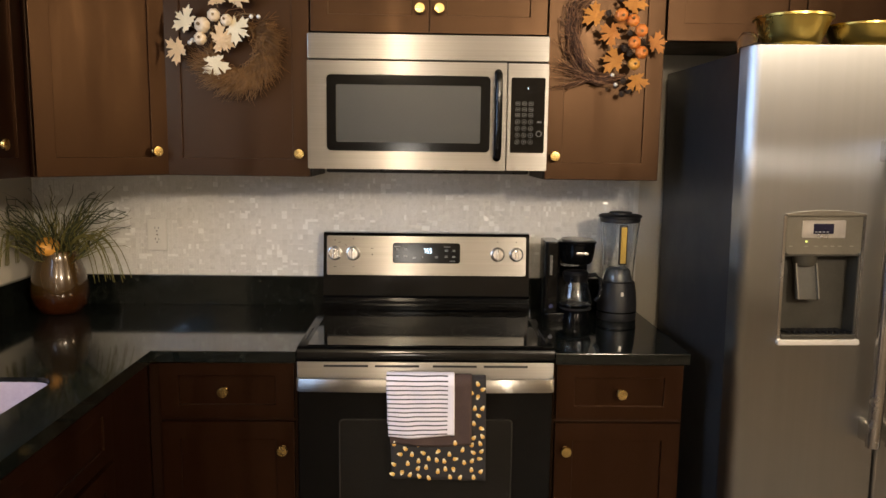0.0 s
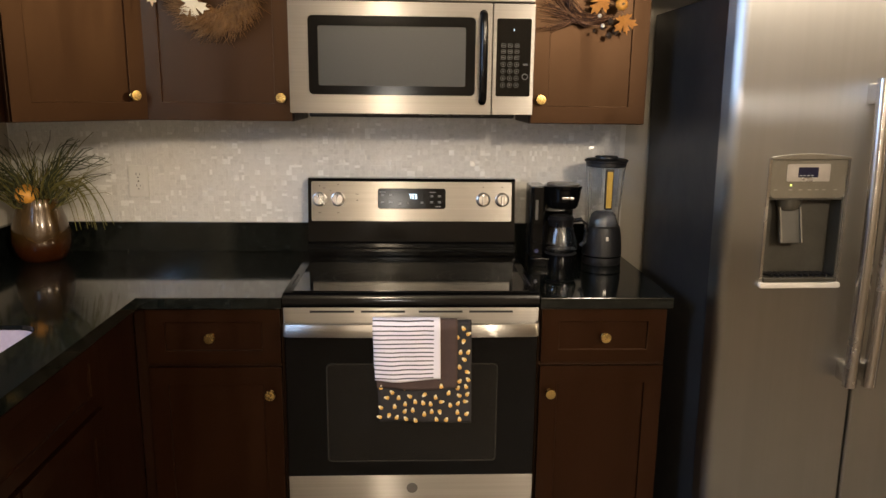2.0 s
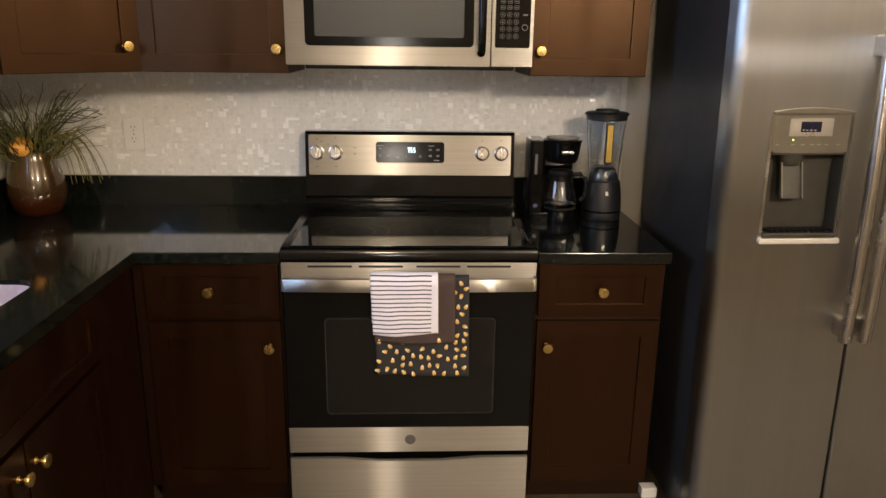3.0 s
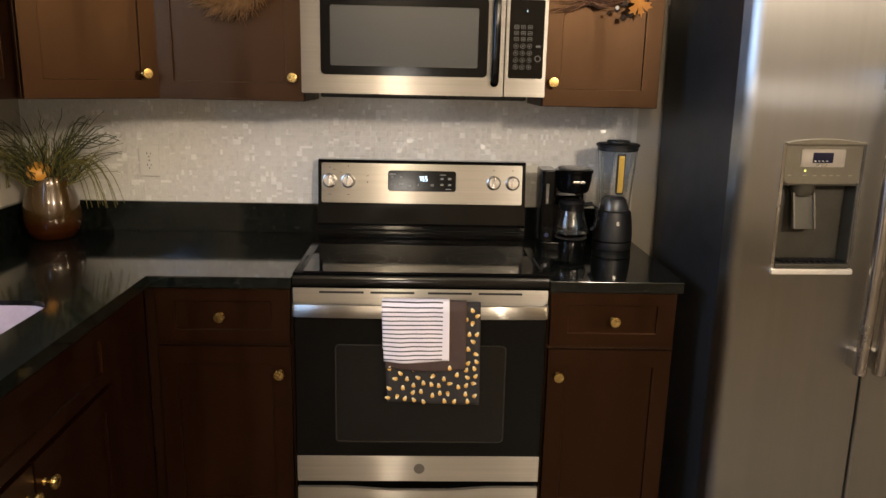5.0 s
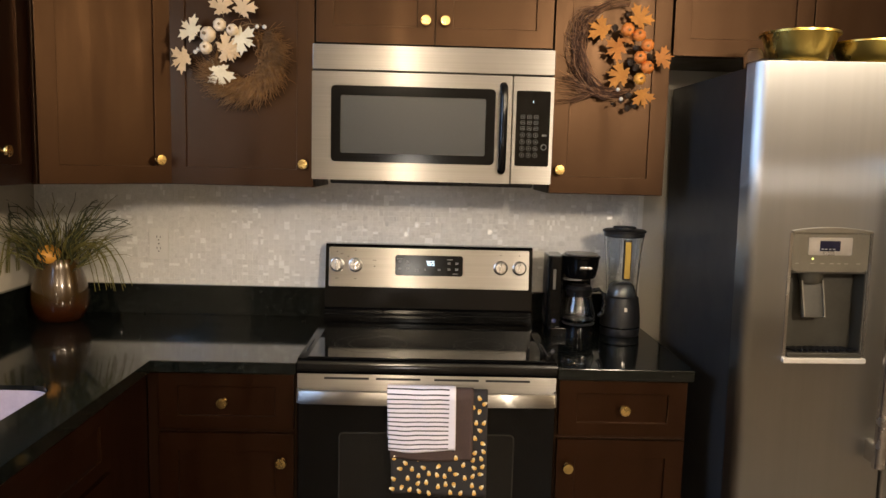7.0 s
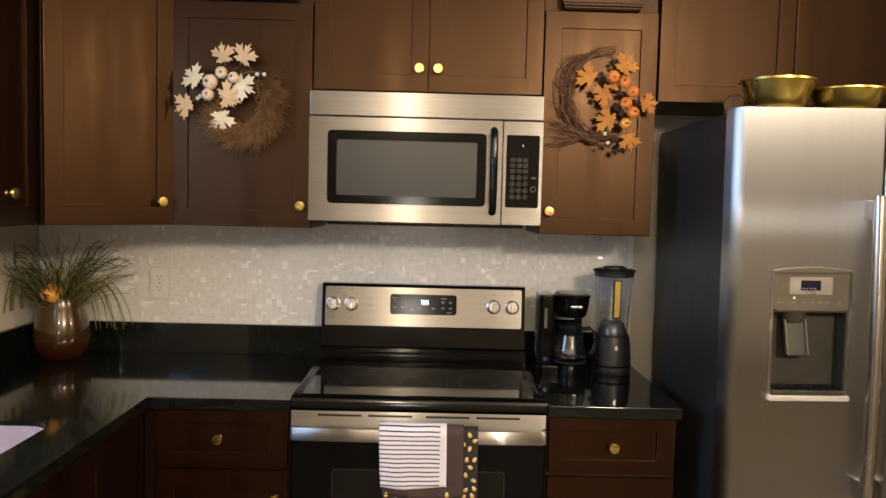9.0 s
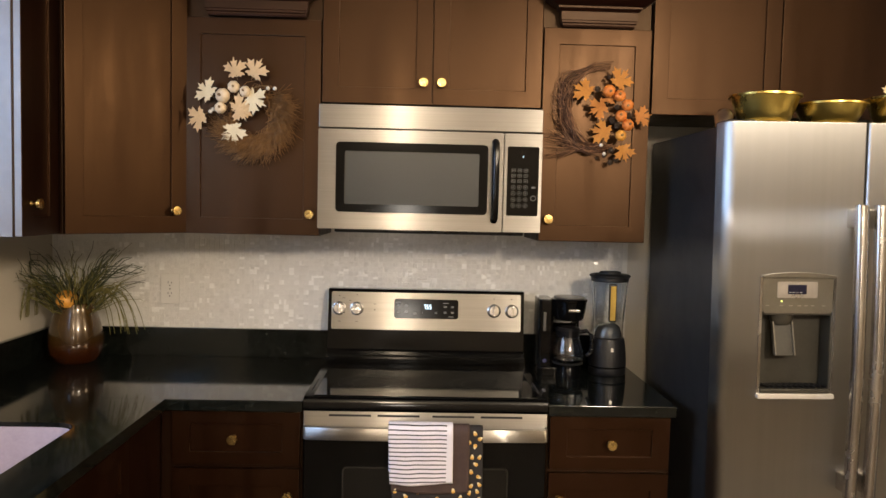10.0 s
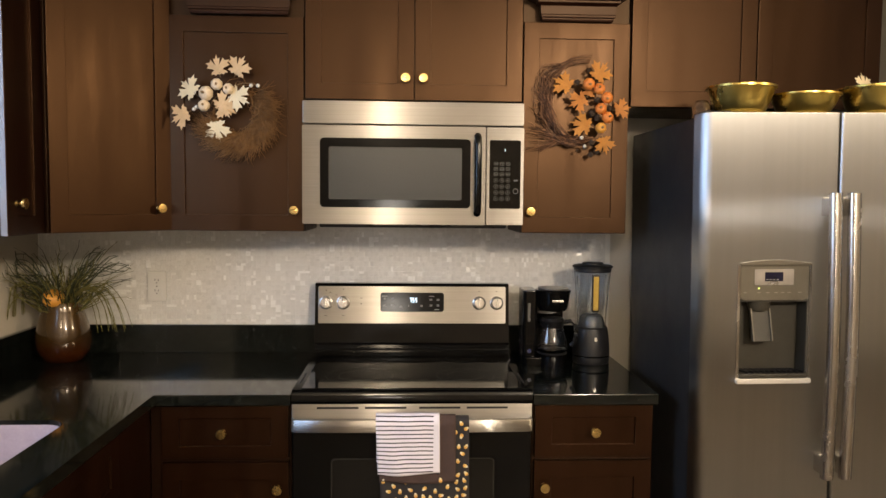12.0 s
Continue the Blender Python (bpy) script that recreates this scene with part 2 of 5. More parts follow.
def lathe(profile, seg=32, m=None, bm=None):
    """A solid of revolution about z from (radius, height) pairs."""
    b = bmesh.new()
    rings = []
    for r, z in profile:
        if r < 1e-6:
            rings.append([b.verts.new((0, 0, z))])
        else:
            rings.append([b.verts.new((r * math.cos(2 * math.pi * i / seg), r * math.sin(2 * math.pi * i / seg), z)) for i in range(seg)])
    for lo, hi in zip(rings, rings[1:]):
        for i in range(seg):
            j = (i + 1) % seg
            q = [lo[i % len(lo)], lo[j % len(lo)], hi[j % len(hi)], hi[i % len(hi)]]
            q = [v for k, v in enumerate(q) if v not in q[:k]]
            if len(q) > 2:
                b.faces.new(q)
    if m is not None:
        bmesh.ops.transform(b, matrix=m, verts=b.verts[:])
    return join(bm, b)


def extrude(outline, m, thick, bevel=0.0, bm=None, seg=2):
    """A flat outline (x, y) given thickness along z, placed by m."""
    b = bmesh.new()
    f = b.faces.new([b.verts.new((x, y, 0)) for x, y in outline])
    r = bmesh.ops.extrude_face_region(b, geom=[f])
    bmesh.ops.translate(b, vec=(0, 0, thick), verts=[v for v in r["geom"] if isinstance(v, bmesh.types.BMVert)])
    if bevel:
        bmesh.ops.bevel(b, geom=[e for e in b.edges if abs(e.verts[0].co.z - e.verts[1].co.z) < 1e-6], offset=bevel, segments=seg, profile=0.5, affect="EDGES")
    bmesh.ops.transform(b, matrix=m, verts=b.verts[:])
    return join(bm, b)


def rounded(x0, x1, y0, y1, r, seg=6):
    out = []
    for cx, cy, a in ((x1 - r, y1 - r, 0), (x0 + r, y1 - r, 90), (x0 + r, y0 + r, 180), (x1 - r, y0 + r, 270)):
        for i in range(seg + 1):
            t = radians(a + 90 * i / seg)
            out.append((cx + r * math.cos(t), cy + r * math.sin(t)))
    return out


def frame_plate(outer, inner, m, thick, bm=None):
    """A plate with an opening: two outlines with the same number of points."""
    b = bmesh.new()
    n = len(outer)
    loops = [[b.verts.new((x, y, z)) for x, y in o] for z in (0, thick) for o in (outer, inner)]
    for a, c in ((0, 1), (3, 2), (2, 0), (1, 3)):
        for i in range(n):
            j = (i + 1) % n
            b.faces.new((loops[a][i], loops[a][j], loops[c][j], loops[c][i]))
    bmesh.ops.transform(b, matrix=m, verts=b.verts[:])
    return join(bm, b)


# turns a drawing in x and y into one in x and z that faces the room
FRONT = Matrix(((1, 0, 0, 0), (0, 0, -1, 0), (0, 1, 0, 0), (0, 0, 0, 1)))


def front(y):
    return Matrix.Translation((0, y, 0)) @ FRONT


class Strands:
    """Many tapered strands gathered in one mesh."""

    def __init__(self):
        self.v, self.f = [], []

    def add(self, pts, r0, r1, sides=4, flat=1.0):
        pts = [Vector(p) for p in pts]
        base = len(self.v)
        for i, p in enumerate(pts):
            d = (pts[min(i + 1, len(pts) - 1)] - pts[max(i - 1, 0)]).normalized()
            a = d.orthogonal().normalized()
            c = d.cross(a)
            r = r0 + (r1 - r0) * i / (len(pts) - 1)
            for k in range(sides):
                t = 2 * math.pi * k / sides
                self.v.append(tuple(p + a * (r * math.cos(t)) + c * (r * flat * math.sin(t))))
        for i in range(len(pts) - 1):
            for k in range(sides):
                q = (k + 1) % sides
                self.f.append((base + i * sides + k, base + i * sides + q, base + (i + 1) * sides + q, base + (i + 1) * sides + k))
        self.f.append(tuple(base + k for k in reversed(range(sides))))
        self.f.append(tuple(base + (len(pts) - 1) * sides + k for k in range(sides)))

    def part(self, name, material, parent, label=""):
        me = bpy.data.meshes.new(name)
        me.from_pydata(self.v, [], self.f)
        me.materials.append(material)
        for f in me.polygons:
            f.use_smooth = True
        ob = new(name, me)
        ob.parent = parent
        if label:
            ob["label"] = label
        return ob


def tube(pts, r, sides=10, bm=None, r1=None):
    s = Strands()
    s.add(pts, r, r if r1 is None else r1, sides)
    b = bmesh.new()
    vs = [b.verts.new(v) for v in s.v]
    for f in s.f:
        b.faces.new([vs[i] for i in f])
    return join(bm, b)


# ---- setting ----
LX, RX, NY, CZ = -1.468, 1.80, -6.6, 2.74
EX = 5.6
b = box(LX - 0.15, RX + 0.15, 0.0, 0.15, 0, CZ)
solid("wall_north", b, WALL, "cream painted kitchen wall behind the cabinets", "wall", "structure")
# return, east and south walls are added out of view to close the room
solid("wall_return", box(RX + 0.15, EX, -0.95, -0.80, 0, CZ), UNSEEN_WALL, "unseen tan return wall added past the refrigerator", "wall", "structure")
solid("wall_far_east", box(EX, EX + 0.15, NY, -0.80, 0, CZ), UNSEEN_WALL, "unseen tan wall added to close the east side", "wall", "structure")
solid("wall_east", box(RX, RX + 0.15, -0.95, -0.001, 0, CZ), WALL, "cream painted side wall", "wall", "structure")
solid("wall_south", box(LX - 0.15, EX + 0.15, NY - 0.15, NY, 0, CZ), UNSEEN_WALL, "unseen tan wall added behind the camera", "wall", "structure")
# west wall with the opening of the window over the sink
WY0, WY1, WZ0, WZ1 = -2.32, -1.12, 1.39, 2.20
b = box(LX - 0.15, LX, WY1, -0.001, 0, CZ)
box(LX - 0.15, LX, -3.3, WY0, 0, CZ, bm=b)
box(LX - 0.15, LX, WY0, WY1, 0, WZ0, bm=b)
box(LX - 0.15, LX, WY0, WY1, WZ1, CZ, bm=b)
solid("wall_west", b, WALL, "cream painted wall with a window over the sink", "wall", "structure")
# added out of view: keeps reflections in the left cabinets dark
solid("wall_west_unseen", box(LX - 0.15, LX, NY, -3.301, 0, CZ), REFLECTED_DARK, "unseen dark brown wall added for the left cabinets to reflect", "wall", "structure")
win = thing("window_1", pose(LX - 0.1, (WY0 + WY1) / 2, WZ0), "white framed window over the sink at dusk", "window", kind="structure")
hw, hh = (WY1 - WY0) / 2, WZ1 - WZ0
b = box(-0.02, 0.02, -hw, -hw + 0.05, 0, hh)
box(-0.02, 0.02, hw - 0.05, hw, 0, hh, bm=b)
box(-0.02, 0.02, -hw + 0.05, hw - 0.05, 0, 0.05, bm=b)
box(-0.02, 0.02, -hw + 0.05, hw - 0.05, hh - 0.05, hh, bm=b)
WHITE_PAINT = surf("white_paint", (0.76, 0.75, 0.72), (0.8, 0.79, 0.76), 6, 0.4, bump=0.05)
part("window_frame", b, WHITE_PAINT, win)
pane = part("pane", box(-0.003, 0.003, -hw + 0.05, hw - 0.05, 0.05, hh - 0.05), GLASS, win)
pane.visible_shadow = False
solid("floor", box(LX - 0.15, EX + 0.15, NY - 0.15, 0.15, -0.1, 0), FLOOR, "plain brown kitchen floor", "floor", "structure")
solid("ceiling", box(LX - 0.15, EX + 0.15, NY - 0.15, 0.15, CZ, CZ + 0.1), CEIL, "plain beige ceiling", "ceiling", "structure")

# ---- cabinets ----


def knob(parent, x, y, z, turn=None):
    m = pose(x, y, z, 90)
    b = lathe([(0.0, -0.004), (0.009, -0.004), (0.009, 0.0), (0.0055, 0.004), (0.0055, 0.012), (0.013, 0.016), (0.0165, 0.020), (0.0165, 0.024), (0.0150, 0.0275), (0.0, 0.0285)], 20, m)
    return part("knob", b, BRASS, parent, "round brushed brass knob")


def shaker(parent, name, x0, x1, z0, z1, knob_at=None, stile=0.056, rail=0.056):
    """A shaker front: stiles and rails round a recessed panel, and its knob."""
    g = 0.0018
    x0, x1, z0, z1 = x0 + g, x1 - g, z0 + g, z1 - g
    outer = [(x0, z0), (x1, z0), (x1, z1), (x0, z1)]
    inner = [(x0 + stile, z0 + rail), (x1 - stile, z0 + rail), (x1 - stile, z1 - rail), (x0 + stile, z1 - rail)]
    b = frame_plate(outer, inner, front(-0.001), 0.020)
    bmesh.ops.bevel(b, geom=[e for e in b.edges if e.verts[0].co.y < -0.02 and e.verts[1].co.y < -0.02 and len(e.link_faces) == 2 and e.calc_face_angle(0) > 0.5], offset=0.0022, segments=2, profile=0.5, affect="EDGES")
    d = part(name, b, WOOD, parent)
    part("panel", box(x0 + stile - 0.004, x1 - stile + 0.004, -0.013, -0.003, z0 + rail - 0.004, z1 - rail + 0.004), WOOD, d)
    if knob_at:
        knob(d, knob_at[0], -0.021, knob_at[1])
    return d


def cabinet(name, m, w, h, d, label, z0=0.0, group=""):
    """The carcass of a cabinet: front plane at y = 0, depth towards +y."""
    c = thing(name, m, label, "cabinet", group)
    part("body", box(0, w, 0, d, z0, h, 0.0015, 1), WOOD_SIDE, c)
    return c


UZ, UF = 1.397, -0.330
UP, BASE = "upper cabinets", "base cabinets"
# upper cabinet beside the microwave, with the pale wreath
c = cabinet("wall_cabinet", pose(-0.852, UF, UZ), 0.470, 0.842, -UF - 0.002, "dark-stained wooden upper cabinet with a pale wreath hung on it", group=UP)
shaker(c, "door", 0.0, 0.470, 0.0, 0.742, (0.436, 0.075))
c = cabinet("wall_cabinet", pose(0.382, UF, UZ), 0.379, 0.842, -UF - 0.002, "dark-stained wooden upper cabinet between microwave and refrigerator", group=UP)
shaker(c, "door", 0.0, 0.379, 0.0, 0.742, (0.031, 0.078))
# over the microwave
c = cabinet("wall_cabinet", pose(-0.3805, UF, 1.858), 0.761, 0.74, -UF - 0.002, "two-door dark-stained upper cabinet over the microwave", group=UP)
shaker(c, "door", 0.0, 0.3805, 0.0, 0.70, (0.350, 0.076))
shaker(c, "door", 0.3805, 0.761, 0.0, 0.70, (0.412, 0.076))
# over the refrigerator
c = cabinet("wall_cabinet", pose(0.765, UF, 1.848), 0.906, 0.75, -UF - 0.002, "wide dark-stained upper cabinet over the refrigerator", group=UP)
shaker(c, "door", 0.0, 0.453, 0.0, 0.70)
shaker(c, "door", 0.453, 0.906, 0.0, 0.70)
# diagonal corner cabinet
A, B = Vector((-1.138, -0.618)), Vector((-0.853, -0.333))
w = (B - A).length
c = thing("corner_cabinet", pose(A.x, A.y, UZ, 0, 0, 45), "tall diagonal dark-stained corner wall cabinet", "cabinet", UP)
k = math.sqrt(0.5)
b = extrude([(0, 0), (w, 0), (w + 0.330 * k, 0.330 * k), (w / 2, w / 2 + 0.330 / k), (-0.330 * k, 0.330 * k)], Matrix(), 1.20)
part("body", b, WOOD_SIDE, c)
shaker(c, "door", 0.0, w, 0.0, 1.16, (w - 0.050, 0.078))
# on the left wall beside the window
# pale colour stands for window light mirrored in the cabinet's end faces
WINDOW_SHEEN = surf("window_sheen_pale", (0.17, 0.17, 0.18), (0.21, 0.21, 0.22), 5, 0.35, bump=0.03)
c = cabinet("wall_cabinet", pose(-1.158, -0.850, UZ, 0, 0, 90), 0.230, 1.20, 0.308, "narrow dark-stained upper cabinet beside the window, window sheen painted on its end", group=UP)
d = shaker(c, "door", 0.0, 0.214, 0.0, 1.16, (0.052, 0.094))
# thin pale strip and panel paint that reflection onto door edge and end
part("edge_sheen", box(0.0002, 0.0014, -0.0195, -0.0015, 0.003, 1.157), WINDOW_SHEEN, d, "pale strip standing for the window's reflection on the door edge")
part("end_panel", box(-0.003, -0.0004, 0.005, 0.306, 0.001, 1.199), WINDOW_SHEEN, c, "end panel coloured pale for the window's reflection")


def crown(x0, x1, zb):
    """A flared crown ledge on the face of a short cabinet."""
    t = thing("crown_ledge", pose((x0 + x1) / 2, UF - 0.021, zb), "dark moulded crown ledge above the cabinet door", "moulding", "crown ledges")
    hw = (x1 - x0) / 2
    steps = [(0.0, 0.0), (0.003, 0.006), (0.003, 0.010), (0.007, 0.014), (0.007, 0.020), (0.009, 0.022), (0.009, 0.050), (0.013, 0.054), (0.022, 0.060), (0.022, 0.066), (0.034, 0.070), (0.050, 0.080), (0.062, 0.090), (0.062, 0.104)]
    b = bmesh.new()
    rows = []
    for o, z in steps:
        rows.append([b.verts.new(p) for p in ((-hw - o, 0.0, z), (-hw - o, -0.02 - o, z), (hw + o, -0.02 - o, z), (hw + o, 0.0, z))])
    for lo, hi in zip(rows, rows[1:]):
        for i in range(4):
            j = (i + 1) % 4
            b.faces.new((lo[i], lo[j], hi[j], hi[i]))
    b.faces.new(rows[0])
    b.faces.new(rows[-1])
    part("moulding", b, CROWN, t, smooth=20)


crown(-0.764, -0.436, 2.140)
crown(0.445, 0.690, 2.137)

# base cabinets; the front plane stands at y = -0.625
BF = -0.625


def base_cabinet(x0, x1, knob_d, knob_r, label, pad=0.006):
    w = x1 - x0
    c = cabinet("base_cabinet", pose(x0, BF, 0), w, 0.862, -BF - 0.002, label, 0.10, BASE)
    part("toe_kick", box(0.0, w, 0.07, 0.085, 0.0, 0.10), WOOD_SIDE, c)
    shaker(c, "drawer", pad, w - 0.006, 0.686, 0.858, (knob_d - x0, 0.773), 0.056, 0.040)
    shaker(c, "door", pad, w - 0.006, 0.110, 0.676, (knob_r - x0, 0.592))
    return c


base_cabinet(0.386, 0.785, 0.588, 0.426, "dark-stained base cabinet with drawer between range and refrigerator")
base_cabinet(-0.831, -0.386, -0.600, -0.428, "dark-stained base cabinet with drawer beside the range", 0.038)
solid("baseboard", box(0.792, 0.846, -0.585, -0.545, 0.0, 0.038, 0.004), WHITE_PAINT, "short cream baseboard end beside the base cabinet", "baseboard", "structure")
# sink base on the left wall, facing the room
SX = -0.832
c = cabinet("base_cabinet", pose(SX, -1.775, 0, 0, 0, 90), 0.85, 0.690, 0.62, "dark-stained sink base cabinet with two doors", 0.10, BASE)
part("front_rail", box(0.0, 0.85, 0.0, 0.02, 0.691, 0.862), WOOD_SIDE, c)
part("toe_kick", box(0.0, 0.85, 0.07, 0.085, 0.0, 0.10), WOOD_SIDE, c)
shaker(c, "false_front", 0.005, 0.845, 0.686, 0.858, None, 0.056, 0.040)
shaker(c, "door", 0.005, 0.424, 0.110, 0.676, (0.388, 0.610))
shaker(c, "door", 0.426, 0.845, 0.110, 0.676, (0.462, 0.610))
# blind corner filler between the two runs
c = cabinet("corner_filler", pose(SX, -0.925, 0, 0, 0, 90), 0.30, 0.862, 0.62, "dark-stained corner filler panel under the worktop", 0.0, BASE)

# ---- worktops ----
CT, CB, CE = 0.898, 0.863, -0.668
OX = -0.806
SK = (-1.345, -0.945, -1.62, -0.925)
hole = rounded(SK[0], SK[1], SK[2], SK[3], 0.06)


def rim(x, y):
    return (OX if x > -1.145 else LX + 0.001, SK[3] + 0.03 if y > -1.27 else SK[2] - 0.03)


solid_top = box(LX + 0.001, -0.384, CE, -0.001, CB, CT, 0.004, 2)
box(LX + 0.001, OX, SK[3] + 0.03, CE + 0.004, CB + 0.0002, CT - 0.0002, bm=solid_top)
frame_plate([rim(x, y) for x, y in hole], hole, Matrix.Translation((0, 0, CB)), CT - CB - 0.0003, bm=solid_top)
box(LX + 0.001, OX, -3.2, SK[2] - 0.03, CB, CT - 0.0004, bm=solid_top)
solid("worktop", solid_top, GRANITE, "polished black granite L-shaped worktop with flecks", "worktop")
solid("worktop", box(0.384, 0.790, CE, -0.001, CB, CT, 0.004, 2), GRANITE, "short polished black granite worktop beside the range", "worktop")
solid("granite_upstand", box(LX + 0.022, -0.384, -0.022, -0.001, CT, 1.010, 0.002), GRANITE, "black granite upstand along the back wall", "upstand")
solid("granite_upstand", box(LX + 0.001, LX + 0.022, -3.2, -0.001, CT, 1.010, 0.002), GRANITE, "black granite upstand along the sink wall", "upstand")
solid("granite_upstand", box(0.384, 0.790, -0.022, -0.001, CT, 1.010, 0.002), GRANITE, "short black granite upstand behind the coffee maker", "upstand")


def partw(name, bm, material, parent, label="", smooth=40):
    """A part written in the room's coordinates."""
    root = parent
    while root.parent:
        root = root.parent
    bmesh.ops.transform(bm, matrix=root.matrix_basis.inverted(), verts=bm.verts[:])
    return part(name, bm, material, parent, label, smooth)


def disc(x, y, z, r, t, seg=24, bm=None):
    """A round plate that faces the room."""
    return lathe([(0, 0), (r, 0), (r, t * 0.7), (r - t * 0.3, t), (0, t)], seg, pose(x, y, z, 90), bm)


def text_bar(x0, x1, y, z, h, bm=None):
    return box(x0, x1, y - 0.0006, y, z - h / 2, z + h / 2, bm=bm)


# ---- range ----
RF = -0.672
rg = thing("range", pose(0, -0.35, 0.008), "freestanding electric range in stainless steel and black glass", "range")
partw("body", box(-0.378, 0.378, -0.640, -0.030, 0.03, 0.872, 0.003), BLACK_GLOSS, rg)
for sx in (-1, 1):
    for fy in (-0.60, -0.08):
        partw("foot", lathe([(0, 0.008), (0.018, 0.008), (0.018, 0.012), (0.008, 0.016), (0.008, 0.035), (0, 0.035)], 12, pose(sx * 0.34, fy, 0)), BLACK_PLASTIC, rg)
# cooktop: enamel frame with a rolled front, and the glass in it
b = extrude([(RF, 0.884), (RF, 0.902), (RF + 0.006, 0.914), (RF + 0.02, 0.919), (-0.05, 0.919), (-0.05, 0.873), (RF + 0.012, 0.873)], Matrix.Translation((-0.3805, 0, 0)) @ Matrix(((0, 0, 1, 0), (1, 0, 0, 0), (0, 1, 0, 0), (0, 0, 0, 1))), 0.761)
ck = partw("cooktop", b, BLACK_GLOSS, rg, "black enamel cooktop frame with rolled front edge", 35)
partw("glass_top", box(-0.352, 0.352, RF + 0.024, -0.110, 0.9193, 0.9225, 0.0012), BLACK_GLASS, ck, "glossy black ceramic glass")
RING = surf("burner_print", (0.035, 0.034, 0.032), (0.05, 0.05, 0.047), 60, 0.18, bump=0.0)
for x, y, r in ((-0.18, -0.20, 0.085), (0.18, -0.20, 0.09), (-0.18, -0.48, 0.115), (0.18, -0.48, 0.10)):
    n = 48
    for rr in (r, r * 0.62):
        b = frame_plate([(x + rr * math.cos(a * 2 * math.pi / n), y + rr * math.sin(a * 2 * math.pi / n)) for a in range(n)], [(x + (rr - 0.002) * math.cos(a * 2 * math.pi / n), y + (rr - 0.002) * math.sin(a * 2 * math.pi / n)) for a in range(n)], Matrix.Translation((0, 0, 0.9226)), 0.0002)
        partw("burner_ring", b, RING, ck)
for sx in (-1, 1):
    partw("trim_slot", box(sx * 0.369, sx * 0.364, RF + 0.10, RF + 0.24, 0.9190, 0.9197), DARK, ck)

# backguard, leaning back a little
TILT = radians(6)
bg = partw("backguard", extrude([(-0.105, 0.918), (-0.108, 0.955), (-0.098, 0.962), (-0.092, 1.034), (-0.095, 1.036), (-0.078, 1.184), (-0.070, 1.192), (-0.030, 1.192), (-0.030, 0.918)], Matrix.Translation((-0.379, 0, 0)) @ Matrix(((0, 0, 1, 0), (1, 0, 0, 0), (0, 1, 0, 0), (0, 0, 0, 1))), 0.758, 0.0), BLACK_GLOSS, rg, "black backguard behind the cooktop", 30)
partw("lower_ridge", tube([(-0.376, -0.110, 0.938), (0.376, -0.110, 0.938)], 0.0035, 8), BLACK_GLOSS, bg)
PANEL = Matrix.Translation((0, -0.0965, 1.038)) @ Matrix.Rotation(-TILT, 4, "X") @ FRONT
cp = partw("control_panel", extrude(rounded(-0.366, 0.366, 0.0, 0.144, 0.006), PANEL, 0.003, 0.001), STEEL, bg, "brushed steel control panel")
ds = partw("display", extrude(rounded(-0.125, 0.123, 0.045, 0.120, 0.010), PANEL @ Matrix.Translation((0, 0, 0.0025)), 0.0022, 0.0008), WINDOW_BLACK, cp, "black glass clock display")


def on_panel(x, z, up=0.0048):
    return PANEL @ Matrix.Translation((x, z, up))


def lettering(body, m, size, material, parent, name="lettering"):
    cu = bpy.data.curves.new(name, "FONT")
    cu.body, cu.size, cu.align_x, cu.align_y, cu.extrude = body, size, "CENTER", "CENTER", 0.0002
    tmp = bpy.data.objects.new(name, cu)
    scene.collection.objects.link(tmp)
    me = bpy.data.meshes.new_from_object(tmp.evaluated_get(bpy.context.evaluated_depsgraph_get()))
    bpy.data.objects.remove(tmp)
    b = bmesh.new()
    b.from_mesh(me)
    bmesh.ops.transform(b, matrix=m, verts=b.verts[:])
    return partw(name, b, material, parent, smooth=None)


# seven-segment clock: 7:55
SEG = {"7": "abc", "5": "afgcd"}
b = bmesh.new()
for ch, cx in (("7", -0.0075), ("5", 0.0035), ("5", 0.0145)):
    w, h, t = 0.0065, 0.0085, 0.0017
    where = {"a": (-w / 2, w / 2, h - t, h), "g": (-w / 2, w / 2, -t / 2, t / 2), "d": (-w / 2, w / 2, -h, -h + t), "f": (-w / 2, -w / 2 + t, 0, h), "b": (w / 2 - t, w / 2, 0, h), "c": (w / 2 - t, w / 2, -h, 0)}
    for s in SEG[ch]:
        x0, x1, y0, y1 = where[s]
        extrude([(x0 + cx, y0), (x1 + cx, y0), (x1 + cx, y1), (x0 + cx, y1)], on_panel(0, 0.091), 0.0003, bm=b)
for dz in (-0.003, 0.003):
    extrude([(-0.0027, dz - 0.0008), (-0.0013, dz - 0.0008), (-0.0013, dz + 0.0008), (-0.0027, dz + 0.0008)], on_panel(0, 0.091), 0.0003, bm=b)
partw("clock_digits", b, DIGIT, ds, "glowing pale blue clock reading 7:55", None)
